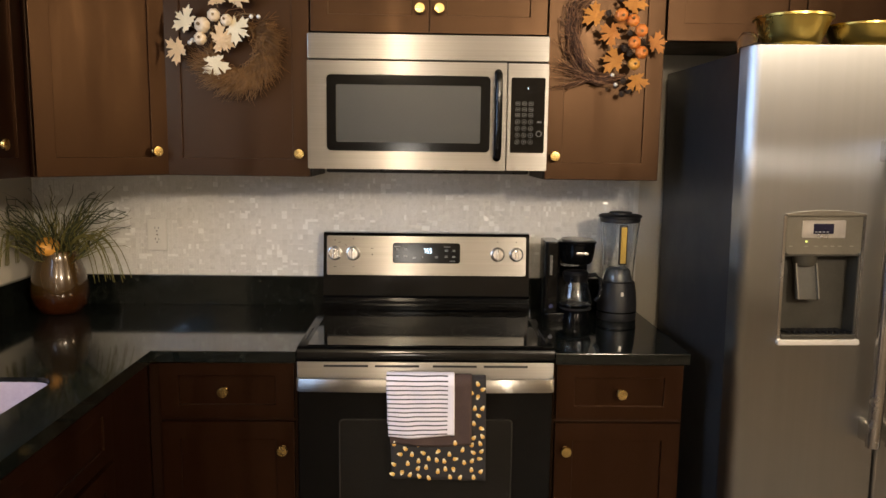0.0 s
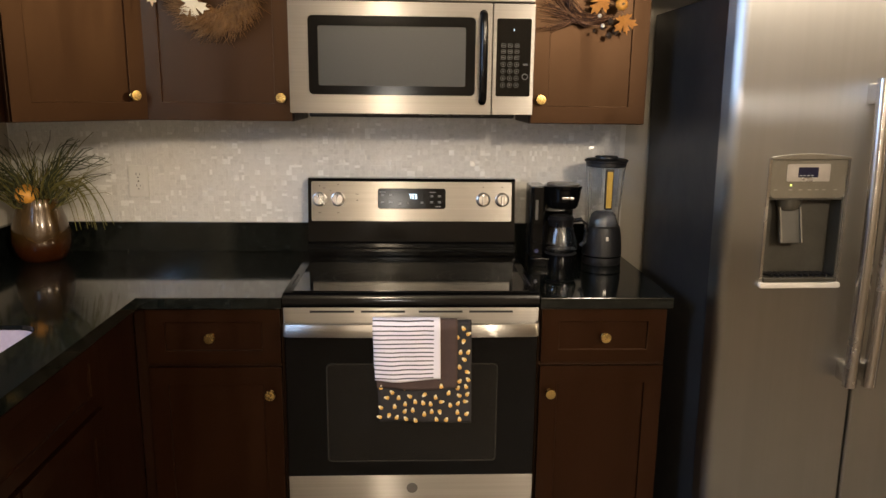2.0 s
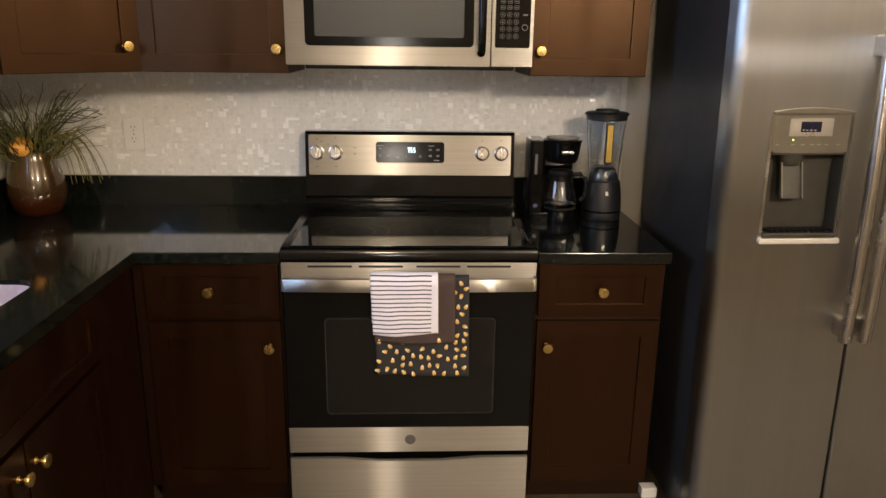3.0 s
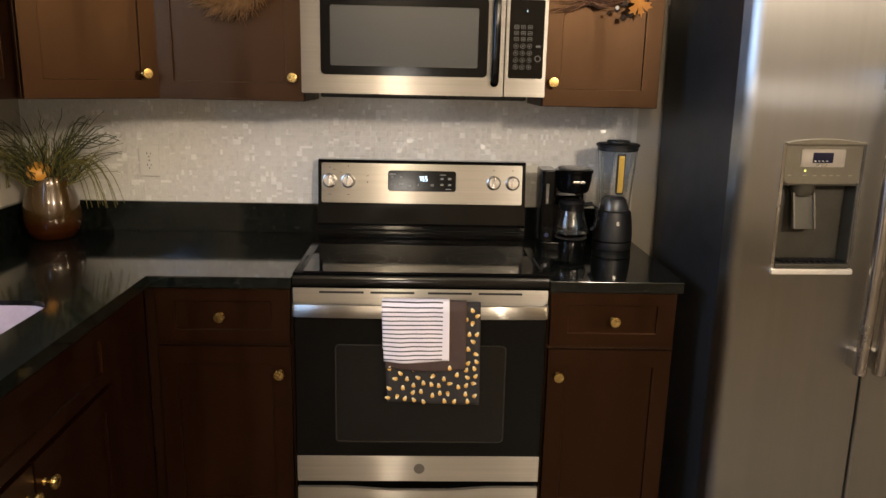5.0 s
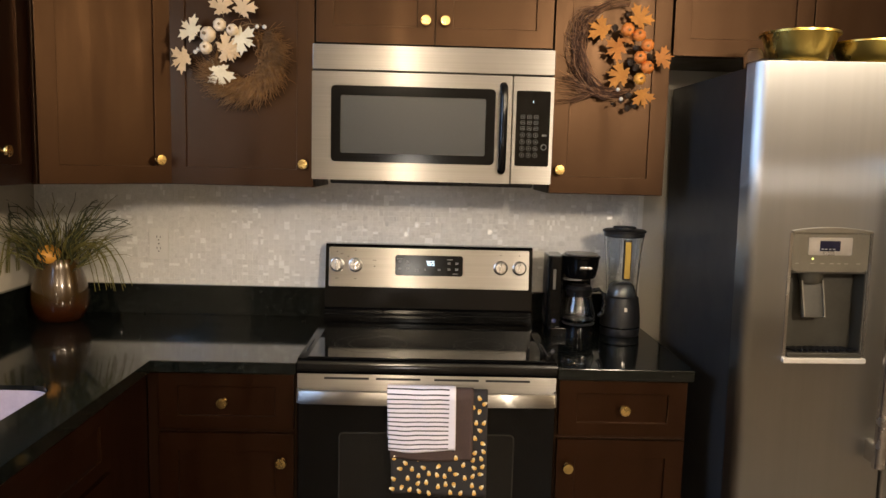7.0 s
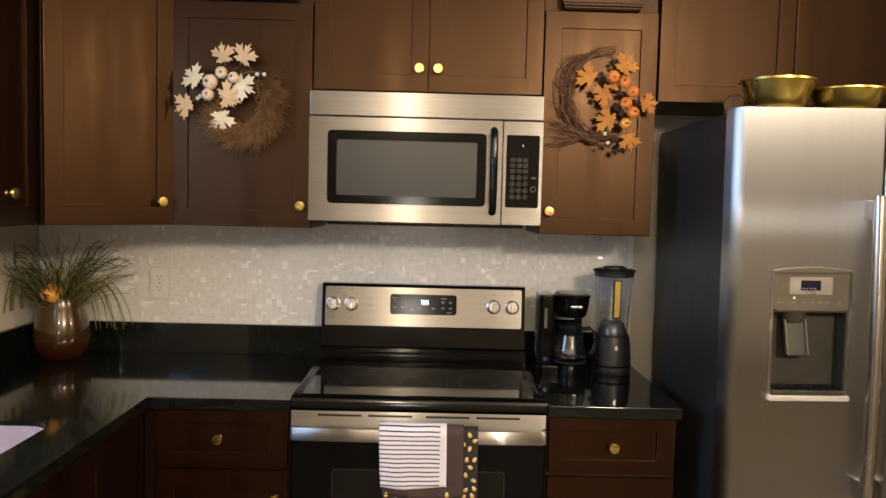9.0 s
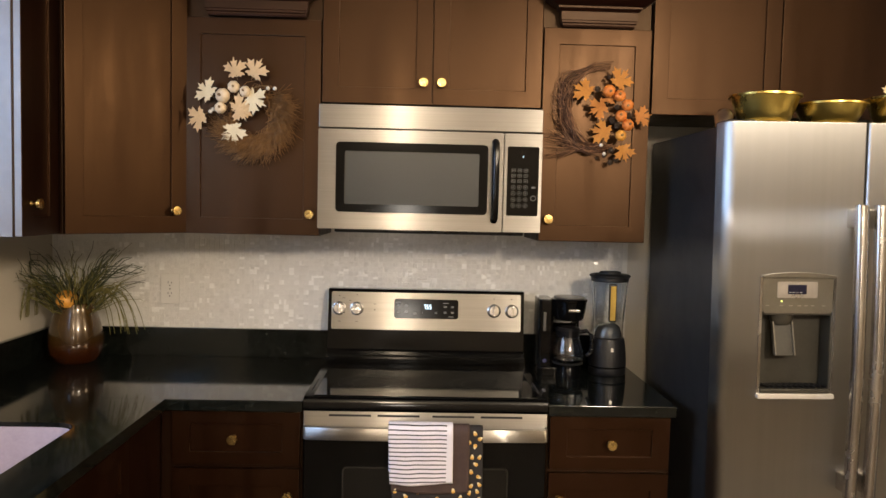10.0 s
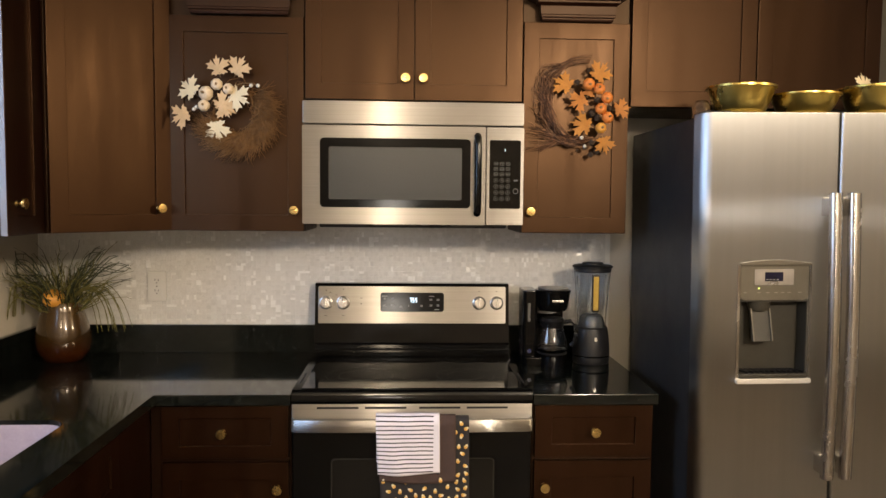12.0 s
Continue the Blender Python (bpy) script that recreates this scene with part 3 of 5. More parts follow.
for x, z, w in ((-0.108, 0.106, 0.022), (-0.108, 0.094, 0.009), (-0.078, 0.094, 0.010), (-0.108, 0.068, 0.010), (-0.078, 0.069, 0.013), (-0.045, 0.063, 0.012), (-0.015, 0.066, 0.004), (0.036, 0.066, 0.011), (0.075, 0.106, 0.022), (0.072, 0.090, 0.011), (0.100, 0.090, 0.011), (0.072, 0.068, 0.011), (0.100, 0.068, 0.011), (0.095, 0.054, 0.02)):
    for k in range(2 if w < 0.02 else 1):
        b = extrude([(x - w / 2, z - 0.0009 + k * 0.0042), (x + w / 2, z - 0.0009 + k * 0.0042), (x + w / 2, z + 0.0009 + k * 0.0042), (x - w / 2, z + 0.0009 + k * 0.0042)], on_panel(0, 0), 0.0002)
        partw("print_bar", b, WHITE_INK, ds, "", None)
for x, z, w, h in ((-0.336, 0.128, 0.004, 0.004), (-0.269, 0.133, 0.004, 0.004), (-0.200, 0.076, 0.005, 0.005), (-0.200, 0.098, 0.012, 0.0015), (0.261, 0.126, 0.004, 0.004), (0.330, 0.126, 0.004, 0.004), (-0.336, 0.030, 0.012, 0.0015), (-0.269, 0.030, 0.010, 0.0015), (-0.32, 0.12, 0.01, 0.0015), (-0.296, 0.11, 0.008, 0.0015)):
    b = extrude(rounded(x - w / 2, x + w / 2, z - h / 2, z + h / 2, min(w, h) * 0.49, 2), on_panel(0, 0, 0.003), 0.0002)
    partw("printed_mark", b, DARK, cp, "", None)
for x in (-0.336, -0.269, 0.261, 0.330):
    m = on_panel(x, 0.080, 0.003)
    kb = partw("control_knob", lathe([(0, 0), (0.0265, 0), (0.0265, 0.004), (0.0215, 0.006), (0.0205, 0.022), (0.0185, 0.0245), (0, 0.0245)], 28, m), HANDLE_STEEL, cp, "round polished steel control knob")
    g = box(-0.0055, 0.0055, -0.0205, 0.0205, 0.022, 0.032, 0.002)
    bmesh.ops.transform(g, matrix=m, verts=g.verts[:])
    partw("grip", g, HANDLE_STEEL, kb)
    g = box(-0.001, 0.001, 0.008, 0.0195, 0.0318, 0.0324)
    bmesh.ops.transform(g, matrix=m, verts=g.verts[:])
    partw("pointer", g, DARK, kb)

# oven door
od = partw("oven_door", box(-0.378, 0.378, RF - 0.002, -0.642, 0.252, 0.868, 0.004), BLACK_GLASS, rg, "black glass oven door with a window")
inn = rounded(-0.253, 0.257, 0.388, 0.700, 0.012)
partw("window_border", frame_plate(rounded(-0.257, 0.261, 0.384, 0.704, 0.014), inn, front(RF - 0.0022), 0.0006), surf("window_border_print", (0.016, 0.015, 0.013), (0.022, 0.02, 0.018), 30, 0.2, bump=0.0), od)
OVEN_GLASS = surf("tinted_oven_glass", (0.004, 0.0036, 0.003), (0.006, 0.0054, 0.0045), 14, 0.08, bump=0.0)
partw("oven_window", extrude(inn, front(RF - 0.0022), 0.0004), OVEN_GLASS, od, "tinted glass oven window")
hd = partw("top_trim", box(-0.378, 0.378, RF - 0.007, RF - 0.0015, 0.795, 0.879, 0.002), STEEL, od, "steel strip with vent slots on the oven door")
for x0, x1 in ((-0.30, -0.17), (-0.15, -0.02), (0.02, 0.15), (0.17, 0.30)):
    partw("vent_slot", box(x0, x1, RF - 0.0076, RF - 0.0068, 0.8640, 0.8705), DARK, hd)
pts = [(-0.374, RF - 0.010, 0.822), (-0.373, RF - 0.034, 0.822), (-0.362, RF - 0.042, 0.822), (-0.18, RF - 0.047, 0.822), (0, RF - 0.049, 0.822), (0.18, RF - 0.047, 0.822), (0.362, RF - 0.042, 0.822), (0.373, RF - 0.034, 0.822), (0.374, RF - 0.010, 0.822)]
b = bmesh.new()
prof = [(0.0, 0.021), (-0.009, 0.019), (-0.013, 0.009), (-0.013, -0.009), (-0.009, -0.019), (0.0, -0.021), (0.006, -0.014), (0.006, 0.014)]
rows = [[b.verts.new((x, y + py, z + pz)) for py, pz in prof] for x, y, z in pts]
for lo, hi in zip(rows, rows[1:]):
    for i in range(8):
        b.faces.new((lo[i], lo[(i + 1) % 8], hi[(i + 1) % 8], hi[i]))
b.faces.new(rows[0]), b.faces.new(rows[-1])
partw("handle", b, STEEL, od, "broad bowed steel oven handle", 50)
bt = partw("bottom_trim", box(-0.377, 0.377, RF - 0.006, RF - 0.0015, 0.252, 0.338, 0.002), STEEL, od, "brushed steel strip under the oven glass")
partw("badge", disc(0.002, RF - 0.006, 0.296, 0.017, 0.0015), GREY_PLASTIC, bt, "plain round grey badge")
# storage drawer with a curved pull lip
b = bmesh.new()
n = 24
lo, hi, lo2, hi2 = [], [], [], []
for i in range(n + 1):
    x = -0.376 + 0.752 * i / n
    u = abs(x) / 0.376
    zt = 0.222 + 0.010 * min(1, max(0, (u - 0.25) / 0.35)) ** 1.0
    for lst, y, z in ((lo, RF - 0.006, 0.045), (hi, RF - 0.006, zt - 0.002), (hi2, RF + 0.004, zt), (lo2, RF + 0.03, 0.045)):
        lst.append(b.verts.new((x, y, z)))
for i in range(n):
    for p, q in ((lo, hi), (hi, hi2), (hi2, lo2), (lo2, lo)):
        b.faces.new((p[i], p[i + 1], q[i + 1], q[i]))
for i in (0, n):
    b.faces.new((lo[i], hi[i], hi2[i], lo2[i]))
partw("storage_drawer", b, STEEL, rg, "brushed steel storage drawer", 30)

rg.location.z = 0.0

# ---- microwave ----
MF, M0, M1 = -0.412, 1.427, 1.847
mw = thing("microwave", pose(0, -0.2, M0), "stainless steel over-the-range microwave with black window", "microwave")
partw("body", box(-0.377, 0.377, -0.382, -0.002, M0 + 0.004, M1 - 0.001, 0.003), BLACK_PLASTIC, mw)
partw("vent_strip", extrude(rounded(-0.380, 0.379, 1.769, M1, 0.003), front(-0.382), 0.030, 0.003), STEEL, mw, "brushed steel top vent strip")
dr = partw("door", frame_plate(rounded(-0.381, 0.247, M0, 1.764, 0.004), rounded(-0.322, 0.196, 1.484, 1.722, 0.014), front(-0.383), 0.030), STEEL, mw, "brushed steel microwave door")
partw("window_frame", frame_plate(rounded(-0.3215, 0.1955, 1.4845, 1.7215, 0.014), rounded(-0.292, 0.166, 1.512, 1.692, 0.006), front(-0.384), 0.024), WINDOW_BLACK, dr, "glossy black window surround")
partw("window", extrude(rounded(-0.2925, 0.1665, 1.5115, 1.6925, 0.006), front(-0.384), 0.020), SCREEN_GREY, dr, "grey see-through microwave window")
b = tube([(0.219, MF - 0.004, 1.468), (0.219, MF - 0.024, 1.474), (0.219, MF - 0.030, 1.50), (0.219, MF - 0.034, 1.60), (0.219, MF - 0.030, 1.70), (0.219, MF - 0.024, 1.726), (0.219, MF - 0.004, 1.732)], 0.0125, 14)
partw("handle", b, BLACK_GLOSS, dr, "glossy black curved door handle")
pn = partw("control_panel", extrude(rounded(0.250, 0.380, M0, 1.764, 0.004), front(-0.383), 0.029, 0.002), STEEL, mw, "steel control side with black keypad")
kp = partw("keypad", extrude(rounded(0.261, 0.369, 1.484, 1.720, 0.006), front(-0.411), 0.0022, 0.0008), BLACK_GLASS, pn, "black glass keypad")
KY = -0.4133
KEY_INK = surf("key_print_grey", (0.03, 0.03, 0.029), (0.045, 0.045, 0.042), 40, 0.4, bump=0.0)


def ring(x, z, r, w, n=16):
    return frame_plate([(x + r * math.cos(a * 2 * math.pi / n), z + r * math.sin(a * 2 * math.pi / n)) for a in range(n)], [(x + (r - w) * math.cos(a * 2 * math.pi / n), z + (r - w) * math.sin(a * 2 * math.pi / n)) for a in range(n)], front(KY), 0.0003)


for cidx in range(3):
    for r in range(3):
        x, z = 0.283 + cidx * 0.021, 1.639 - r * 0.018
        b = frame_plate(rounded(x - 0.0072, x + 0.0072, z - 0.0058, z + 0.0058, 0.002, 2), rounded(x - 0.0058, x + 0.0058, z - 0.0044, z + 0.0044, 0.0015, 2), front(KY), 0.0003)
        partw("key_print", text_bar(x - 0.004, x + 0.004, KY, z, 0.0022, bm=b), KEY_INK, kp, "", None)
    for r in range(4):
        x, z = 0.283 + cidx * 0.021, 1.582 - r * 0.021
        partw("key_print", text_bar(x - 0.0018, x + 0.0018, KY, z, 0.005, bm=ring(x, z, 0.0078, 0.0014)), KEY_INK, kp, "", None)
partw("key_print", text_bar(0.345, 0.360, KY, 1.582, 0.006), KEY_INK, kp, "", None)
partw("key_print", ring(0.352, 1.545, 0.010, 0.003), KEY_INK, kp, "", None)
partw("display", extrude(rounded(0.285, 0.345, 1.668, 1.704, 0.003), front(KY + 0.001), 0.0006), surf("display_dark", (0.006, 0.008, 0.012), (0.01, 0.013, 0.018), 20, 0.15, bump=0.0), kp)
partw("indicator", text_bar(0.3135, 0.3155, KY - 0.0006, 1.686, 0.007), glow("indicator_light", (0.6, 0.8, 1.0), 0.8), kp)
b = box(-0.33, 0.33, -0.36, -0.05, M0 - 0.014, M0 + 0.004, 0.006)
partw("underside", b, BLACK_PLASTIC, mw, "black vented underside")

# ---- refrigerator ----
FX0, FXM, FX1, FT = 0.855, 1.272, 1.755, 1.797
FF = -0.800
fr = thing("refrigerator", pose((FX0 + FX1) / 2, -0.45, 0), "side-by-side stainless steel refrigerator with water dispenser", "refrigerator")
partw("case", box(FX0 + 0.004, FX1 - 0.004, -0.715, -0.085, 0.02, FT - 0.010, 0.006), FRIDGE_SIDE, fr, "dark grey textured refrigerator case")
partw("kick_grille", box(FX0 + 0.01, FX1 - 0.01, -0.735, -0.716, 0.02, 0.10, 0.002), BLACK_PLASTIC, fr)


def curved_door(x0, x1, r_left, r_right):
    """A door slab whose front edges are rolled."""
    out = [(x0, -0.722), (x1, -0.722)]
    for i in range(9):
        t = radians(90 * i / 8)
        out.append((x1 - r_right + r_right * math.cos(t), FF + r_right - r_right * math.sin(t)))
    for i in range(9):
        t = radians(90 * (1 - i / 8))
        out.append((x0 + r_left - r_left * math.cos(t), FF + r_left - r_left * math.sin(t)))
    return extrude(out, Matrix.Translation((0, 0, 0.105)), FT - 0.105, 0.004)


DX0, DX1, DZ0, DZ1 = 0.967, 1.194, 0.984, 1.350
ld = partw("freezer_door", curved_door(FX0, FXM - 0.003, 0.030, 0.008), FRIDGE_STEEL, fr, "brushed steel freezer door")
# the recess for the dispenser goes right into the door
cut = box(DX0 + 0.0085, DX1 - 0.0085, FF - 0.1, FF + 0.060, DZ0 + 0.018, 1.238)
cutter = new("cutter", mesh_of("cutter", cut, CAVITY))
mod = ld.modifiers.new("recess", "BOOLEAN")
mod.operation, mod.object, mod.solver = "DIFFERENCE", cutter, "EXACT"
cutter.parent = fr
cutter.matrix_parent_inverse = fr.matrix_basis.inverted()
bpy.context.view_layer.update()
me = bpy.data.meshes.new_from_object(ld.evaluated_get(bpy.context.evaluated_depsgraph_get()))
ld.modifiers.clear()
b = bmesh.new()
b.from_mesh(me)
ld.data = mesh_of("freezer_door", b, FRIDGE_STEEL, 40)
bpy.data.objects.remove(cutter)
partw("fridge_door", curved_door(FXM + 0.003, FX1, 0.008, 0.030), FRIDGE_STEEL, fr, "brushed steel refrigerator door")
partw("hinge_cover", box(FX0 + 0.02, FX0 + 0.10, -0.76, -0.66, FT - 0.010, FT + 0.008, 0.004), BLACK_PLASTIC, fr)
partw("hinge_cover", box(FX1 - 0.10, FX1 - 0.02, -0.76, -0.66, FT - 0.010, FT + 0.008, 0.004), BLACK_PLASTIC, fr)
# dispenser
DM, DW = (DX0 + DX1) / 2, (DX1 - DX0) / 2


def arched(inset, zb, zt, rise, n=10):
    """An upright outline with rounded lower corners and a bowed top."""
    w, r = DW - inset, 0.014
    out = [(DM - w + r - r * math.sin(radians(90 - 15 * k)), zb + r - r * math.cos(radians(90 - 15 * k))) for k in range(7)]
    out += [(DM + w - r + r * math.sin(radians(15 * k)), zb + r - r * math.cos(radians(15 * k))) for k in range(7)]
    out += [(DM + w * (1 - 2 * k / n), zt + rise * (1 - (1 - 2 * k / n) ** 2)) for k in range(n + 1)]
    return out


PANEL_GREY = surf("warm_grey_plastic", (0.10, 0.088, 0.064), (0.125, 0.11, 0.082), 20, 0.36, bump=0.03)
dp = partw("dispenser", frame_plate(arched(0.0, DZ0, DZ1 - 0.008, 0.010), arched(0.0075, DZ0 + 0.0125, DZ1 - 0.0095, 0.009), front(FF + 0.002), 0.006), HANDLE_STEEL, ld, "silver framed ice and water dispenser")
partw("dispenser_panel", extrude(arched(0.0085, 1.234, DZ1 - 0.0105, 0.009), front(FF + 0.003), 0.0065, 0.001), PANEL_GREY, dp, "warm grey dispenser control panel")
partw("panel_brow", extrude([(DM - DW + 0.004, DZ1 - 0.010), (DM + DW - 0.004, DZ1 - 0.010)] + [(DM + (DW - 0.004) * (1 - 2 * k / 10), DZ1 - 0.004 + 0.010 * (1 - (1 - 2 * k / 10) ** 2)) for k in range(11)], front(FF + 0.002), 0.013, 0.002), PANEL_GREY, dp, "bowed brow over the controls")
partw("display_surround", extrude(rounded(1.018, 1.138, 1.280, 1.328, 0.004), front(FF - 0.003), 0.002), SILVER, dp)
partw("display", extrude(rounded(1.049, 1.105, 1.291, 1.319, 0.002), front(FF - 0.0045), 0.0012), surf("display_blue_black", (0.008, 0.008, 0.02), (0.012, 0.012, 0.03), 20, 0.15, bump=0.0), dp, "small dark dispenser display")
for x in (1.056, 1.066, 1.077, 1.088):
    partw("print_bar", text_bar(x - 0.003, x + 0.003, FF - 0.0058, 1.2965, 0.0022), WHITE_INK, dp, "", None)
partw("indicator", disc(1.032, FF - 0.0035, 1.270, 0.0026, 0.001, 10), glow("green_light", (0.75, 0.9, 0.2), 1.5), dp, "tiny lit green indicator")
for x in (0.990, 1.032, 1.060, 1.085, 1.105, 1.125, 1.158):
    partw("print_bar", text_bar(x - 0.005, x + 0.005, FF - 0.0037, 1.257, 0.0024), PANEL_PRINT, dp, "", None)
partw("cavity_lining", box(DX0 + 0.009, DX1 - 0.009, FF + 0.056, FF + 0.0597, DZ0 + 0.019, 1.236), CAVITY, dp)
for x0, x1 in ((DX0 + 0.0087, DX0 + 0.0115), (DX1 - 0.0115, DX1 - 0.0087)):
    partw("cavity_side", box(x0, x1, FF + 0.001, FF + 0.056, DZ0 + 0.019, 1.236), CAVITY, dp)
partw("cavity_top", box(DX0 + 0.009, DX1 - 0.009, FF + 0.001, FF + 0.056, 1.229, 1.2375), CAVITY, dp)
# spout with its neck, and the ribbed paddle that hangs from it
partw("spout", lathe([(0, 0), (0.026, 0), (0.033, 0.012), (0.036, 0.032), (0, 0.032)], 20, pose(1.048, FF + 0.030, 1.198) @ Matrix.Diagonal((1, 0.72, 1, 1))), CAVITY, dp)
pd = partw("paddle", extrude([(-0.031, 0.0), (0.031, 0.0), (0.036, -0.098), (0.033, -0.106), (-0.026, -0.106), (-0.029, -0.098)], Matrix.Translation((1.049, FF + 0.034, 1.208)) @ Matrix.Rotation(radians(-10), 4, "X") @ FRONT, 0.008, 0.002), CAVITY, dp, "dark grey dispenser paddle")
for x0, x1 in ((-0.031, -0.0265), (0.0265, 0.031)):
    g = extrude([(x0, -0.004), (x1, -0.004), (x1 + 0.004, -0.104), (x0 + 0.004, -0.104)], Matrix.Translation((1.049, FF + 0.034, 1.208)) @ Matrix.Rotation(radians(-10), 4, "X") @ FRONT, 0.015, 0.001)
    partw("paddle_rib", g, PANEL_GREY, pd)
tr = partw("drip_tray", box(DX0 + 0.009, DX1 - 0.009, FF - 0.010, FF + 0.055, DZ0 + 0.012, DZ0 + 0.026, 0.003), CAVITY, dp)
for i in range(11):
    g = box(-0.0035, 0.0035, -0.026, 0.026, 0, 0.007, 0.001, 1)
    bmesh.ops.transform(g, matrix=pose(0.994 + i * 0.0172, FF + 0.022, DZ0 + 0.026, 0, 0, 32), verts=g.verts[:])
    partw("tray_bar", g, BLACK_PLASTIC, tr)
partw("tray_lip", extrude(rounded(DX0 - 0.002, DX1 + 0.002, DZ0 - 0.004, DZ0 + 0.012, 0.006), front(FF + 0.001), 0.016, 0.003), surf("bright_lip_metal", (0.66, 0.63, 0.58), (0.72, 0.69, 0.64), 10, 0.4, 0.5, 0.0), dp, "bright metal lip under the dispenser")
# bowed handles
for x in (1.230, 1.286):
    pts = [(x, FF - 0.055 - 0.012 * math.sin(math.pi * i / 14), 0.700 + 0.855 * i / 14) for i in range(15)]
    b = bmesh.new()
    prof = [(-0.018, 0.005), (-0.015, -0.010), (0.0, -0.017), (0.015, -0.010), (0.018, 0.005), (0.013, 0.012), (-0.013, 0.012)]
    rows = [[b.verts.new((px + u, py + v, pz)) for u, v in prof] for px, py, pz in pts]
    for lo, hi in zip(rows, rows[1:]):
        for i in range(7):
            b.faces.new((lo[i], lo[(i + 1) % 7], hi[(i + 1) % 7], hi[i]))
    b.faces.new(rows[0]), b.faces.new(rows[-1])
    h = partw("handle", b, HANDLE_STEEL, fr, "long bowed satin steel door handle", 60)
    for z in (0.735, 1.515):
        partw("bracket", box(x - 0.012, x + 0.012, FF - 0.048, FF + 0.001, z - 0.028, z + 0.028, 0.004), HANDLE_STEEL, h)

# the whole refrigerator leans a little on the uneven floor
LEAN = 0.6
fr.matrix_basis = Matrix.Translation((FX0, FF, FT)) @ Matrix.Rotation(radians(-LEAN), 4, "Y") @ Matrix.Translation((-FX0, -FF, -FT)) @ fr.matrix_basis
fr.location.z = -0.011


def fridge_top(x):
    return FT - 0.021 + (x - FX0) * math.tan(radians(LEAN))


# ---- sink ----
sk = thing("sink", pose(-1.145, -1.27, 0.708), "undermounted pale satin sink in the black worktop", "sink")
o = rounded(SK[0] - 0.004, SK[1] + 0.004, SK[2] - 0.004, SK[3] + 0.004, 0.062)
b = bmesh.new()
rows = []
for inset, z in ((0.0055, 0.8930), (0.0065, 0.8935), (0.0075, 0.890), (0.012, 0.74), (0.024, 0.715), (0.05, 0.705)):
    s0, s1 = 1 - inset / 0.2, 1 - inset / 0.35
    rows.append([b.verts.new((-1.145 + (x + 1.145) * s0, -1.2725 + (y + 1.2725) * s1, z)) for x, y in o])
for lo, hi in zip(rows, rows[1:]):
    for i in range(len(o)):
        j = (i + 1) % len(o)
        b.faces.new((lo[i], lo[j], hi[j], hi[i]))
b.faces.new(rows[-1])
ob = partw("basin", b, SINK_STEEL, sk, smooth=60)
partw("drain", lathe([(0.045, 0.0), (0.045, 0.004), (0.035, 0.004), (0.030, 0.001), (0, 0.001)], 24, pose(-1.145, -1.27, 0.7052)), HANDLE_STEEL, sk, "round steel drain")

sk.location.z = 0.700

# ---- backsplash ----
CHIP = 0.0195


def chip_faces(cx, cz, w, h, y, tx, tz, v, f, flip=None):
    base = len(v)
    t, e = 0.0008, 0.0002
    for px, pz, py in ((-w, -h, 0), (w, -h, 0), (w, h, 0), (-w, h, 0)):
        v.append((cx + px, y, cz + pz))
    for px, pz in ((-w + e, -h + e), (w - e, -h + e), (w - e, h - e), (-w + e, h - e)):
        v.append((cx + px, y - t - px * tx - pz * tz, cz + pz))
    for i in range(4):
        j = (i + 1) % 4
        f.append((base + i, base + j, base + 4 + j, base + 4 + i))
    f.append((base + 4, base + 5, base + 6, base + 7))


def chips(x0, x1, z0, z1, rng):
    """Chip centres and half sizes: whole, split upright or split flat, in a running grid."""
    nx, nz = int((x1 - x0) / CHIP), int((z1 - z0) / CHIP)
    out = []
    for i in range(nx):
        for j in range(nz):
            cx, cz, q = x0 + (i + 0.5) * CHIP, z0 + (j + 0.5) * CHIP, rng.random()
            h = CHIP / 2 - 0.0003
            if q < 0.40:
                out.append((cx, cz, h, h))
            elif q < 0.76:
                out += [(cx, cz + CHIP / 4, h, h / 2 - 0.0002), (cx, cz - CHIP / 4, h, h / 2 - 0.0002)]
            else:
                out += [(cx + CHIP / 4, cz, h / 2 - 0.0002, h), (cx - CHIP / 4, cz, h / 2 - 0.0002, h)]
    return out


def tilt(rng):
    """Most chips lie nearly flat, a few lean."""
    return rng.gauss(0, 0.075 if rng.random() < 0.25 else 0.016)


rng = random.Random(4)
bs = thing("backsplash", pose(-0.3, -0.0005, 0.994), "mother-of-pearl mosaic backsplash on the back wall", "backsplash", kind="structure")
partw("grout_bed", box(LX + 0.001, 0.80, -0.005, -0.0005, 0.9942, UZ + 0.03), GROUT, bs)
partw("grout_bed", box(-0.384, 0.384, -0.005, -0.0005, 0.86, 0.994), GROUT, bs)
allchips = chips(LX + 0.006, 0.798, 1.0105, 1.43, rng)
near = [c for c in allchips if -0.62 < c[0] < -0.40 and c[1] < 1.36]
near = near[:300]
keep = set(near)
v, f = [], []
for cx, cz, hw_, hh_ in allchips:
    if (cx, cz, hw_, hh_) not in keep:
        chip_faces(cx, cz, hw_, hh_, -0.005, tilt(rng), tilt(rng), v, f)
me = bpy.data.meshes.new("mosaic_chips")
me.from_pydata([(x + 0.3, y + 0.0005, z - 0.994) for x, y, z in v], [], f)
me.materials.append(PEARL)
ob = new("mosaic_chips", me)
ob.parent = bs
tagged(ob, "small square mother-of-pearl chips", kind="stuff")
shapes = {}
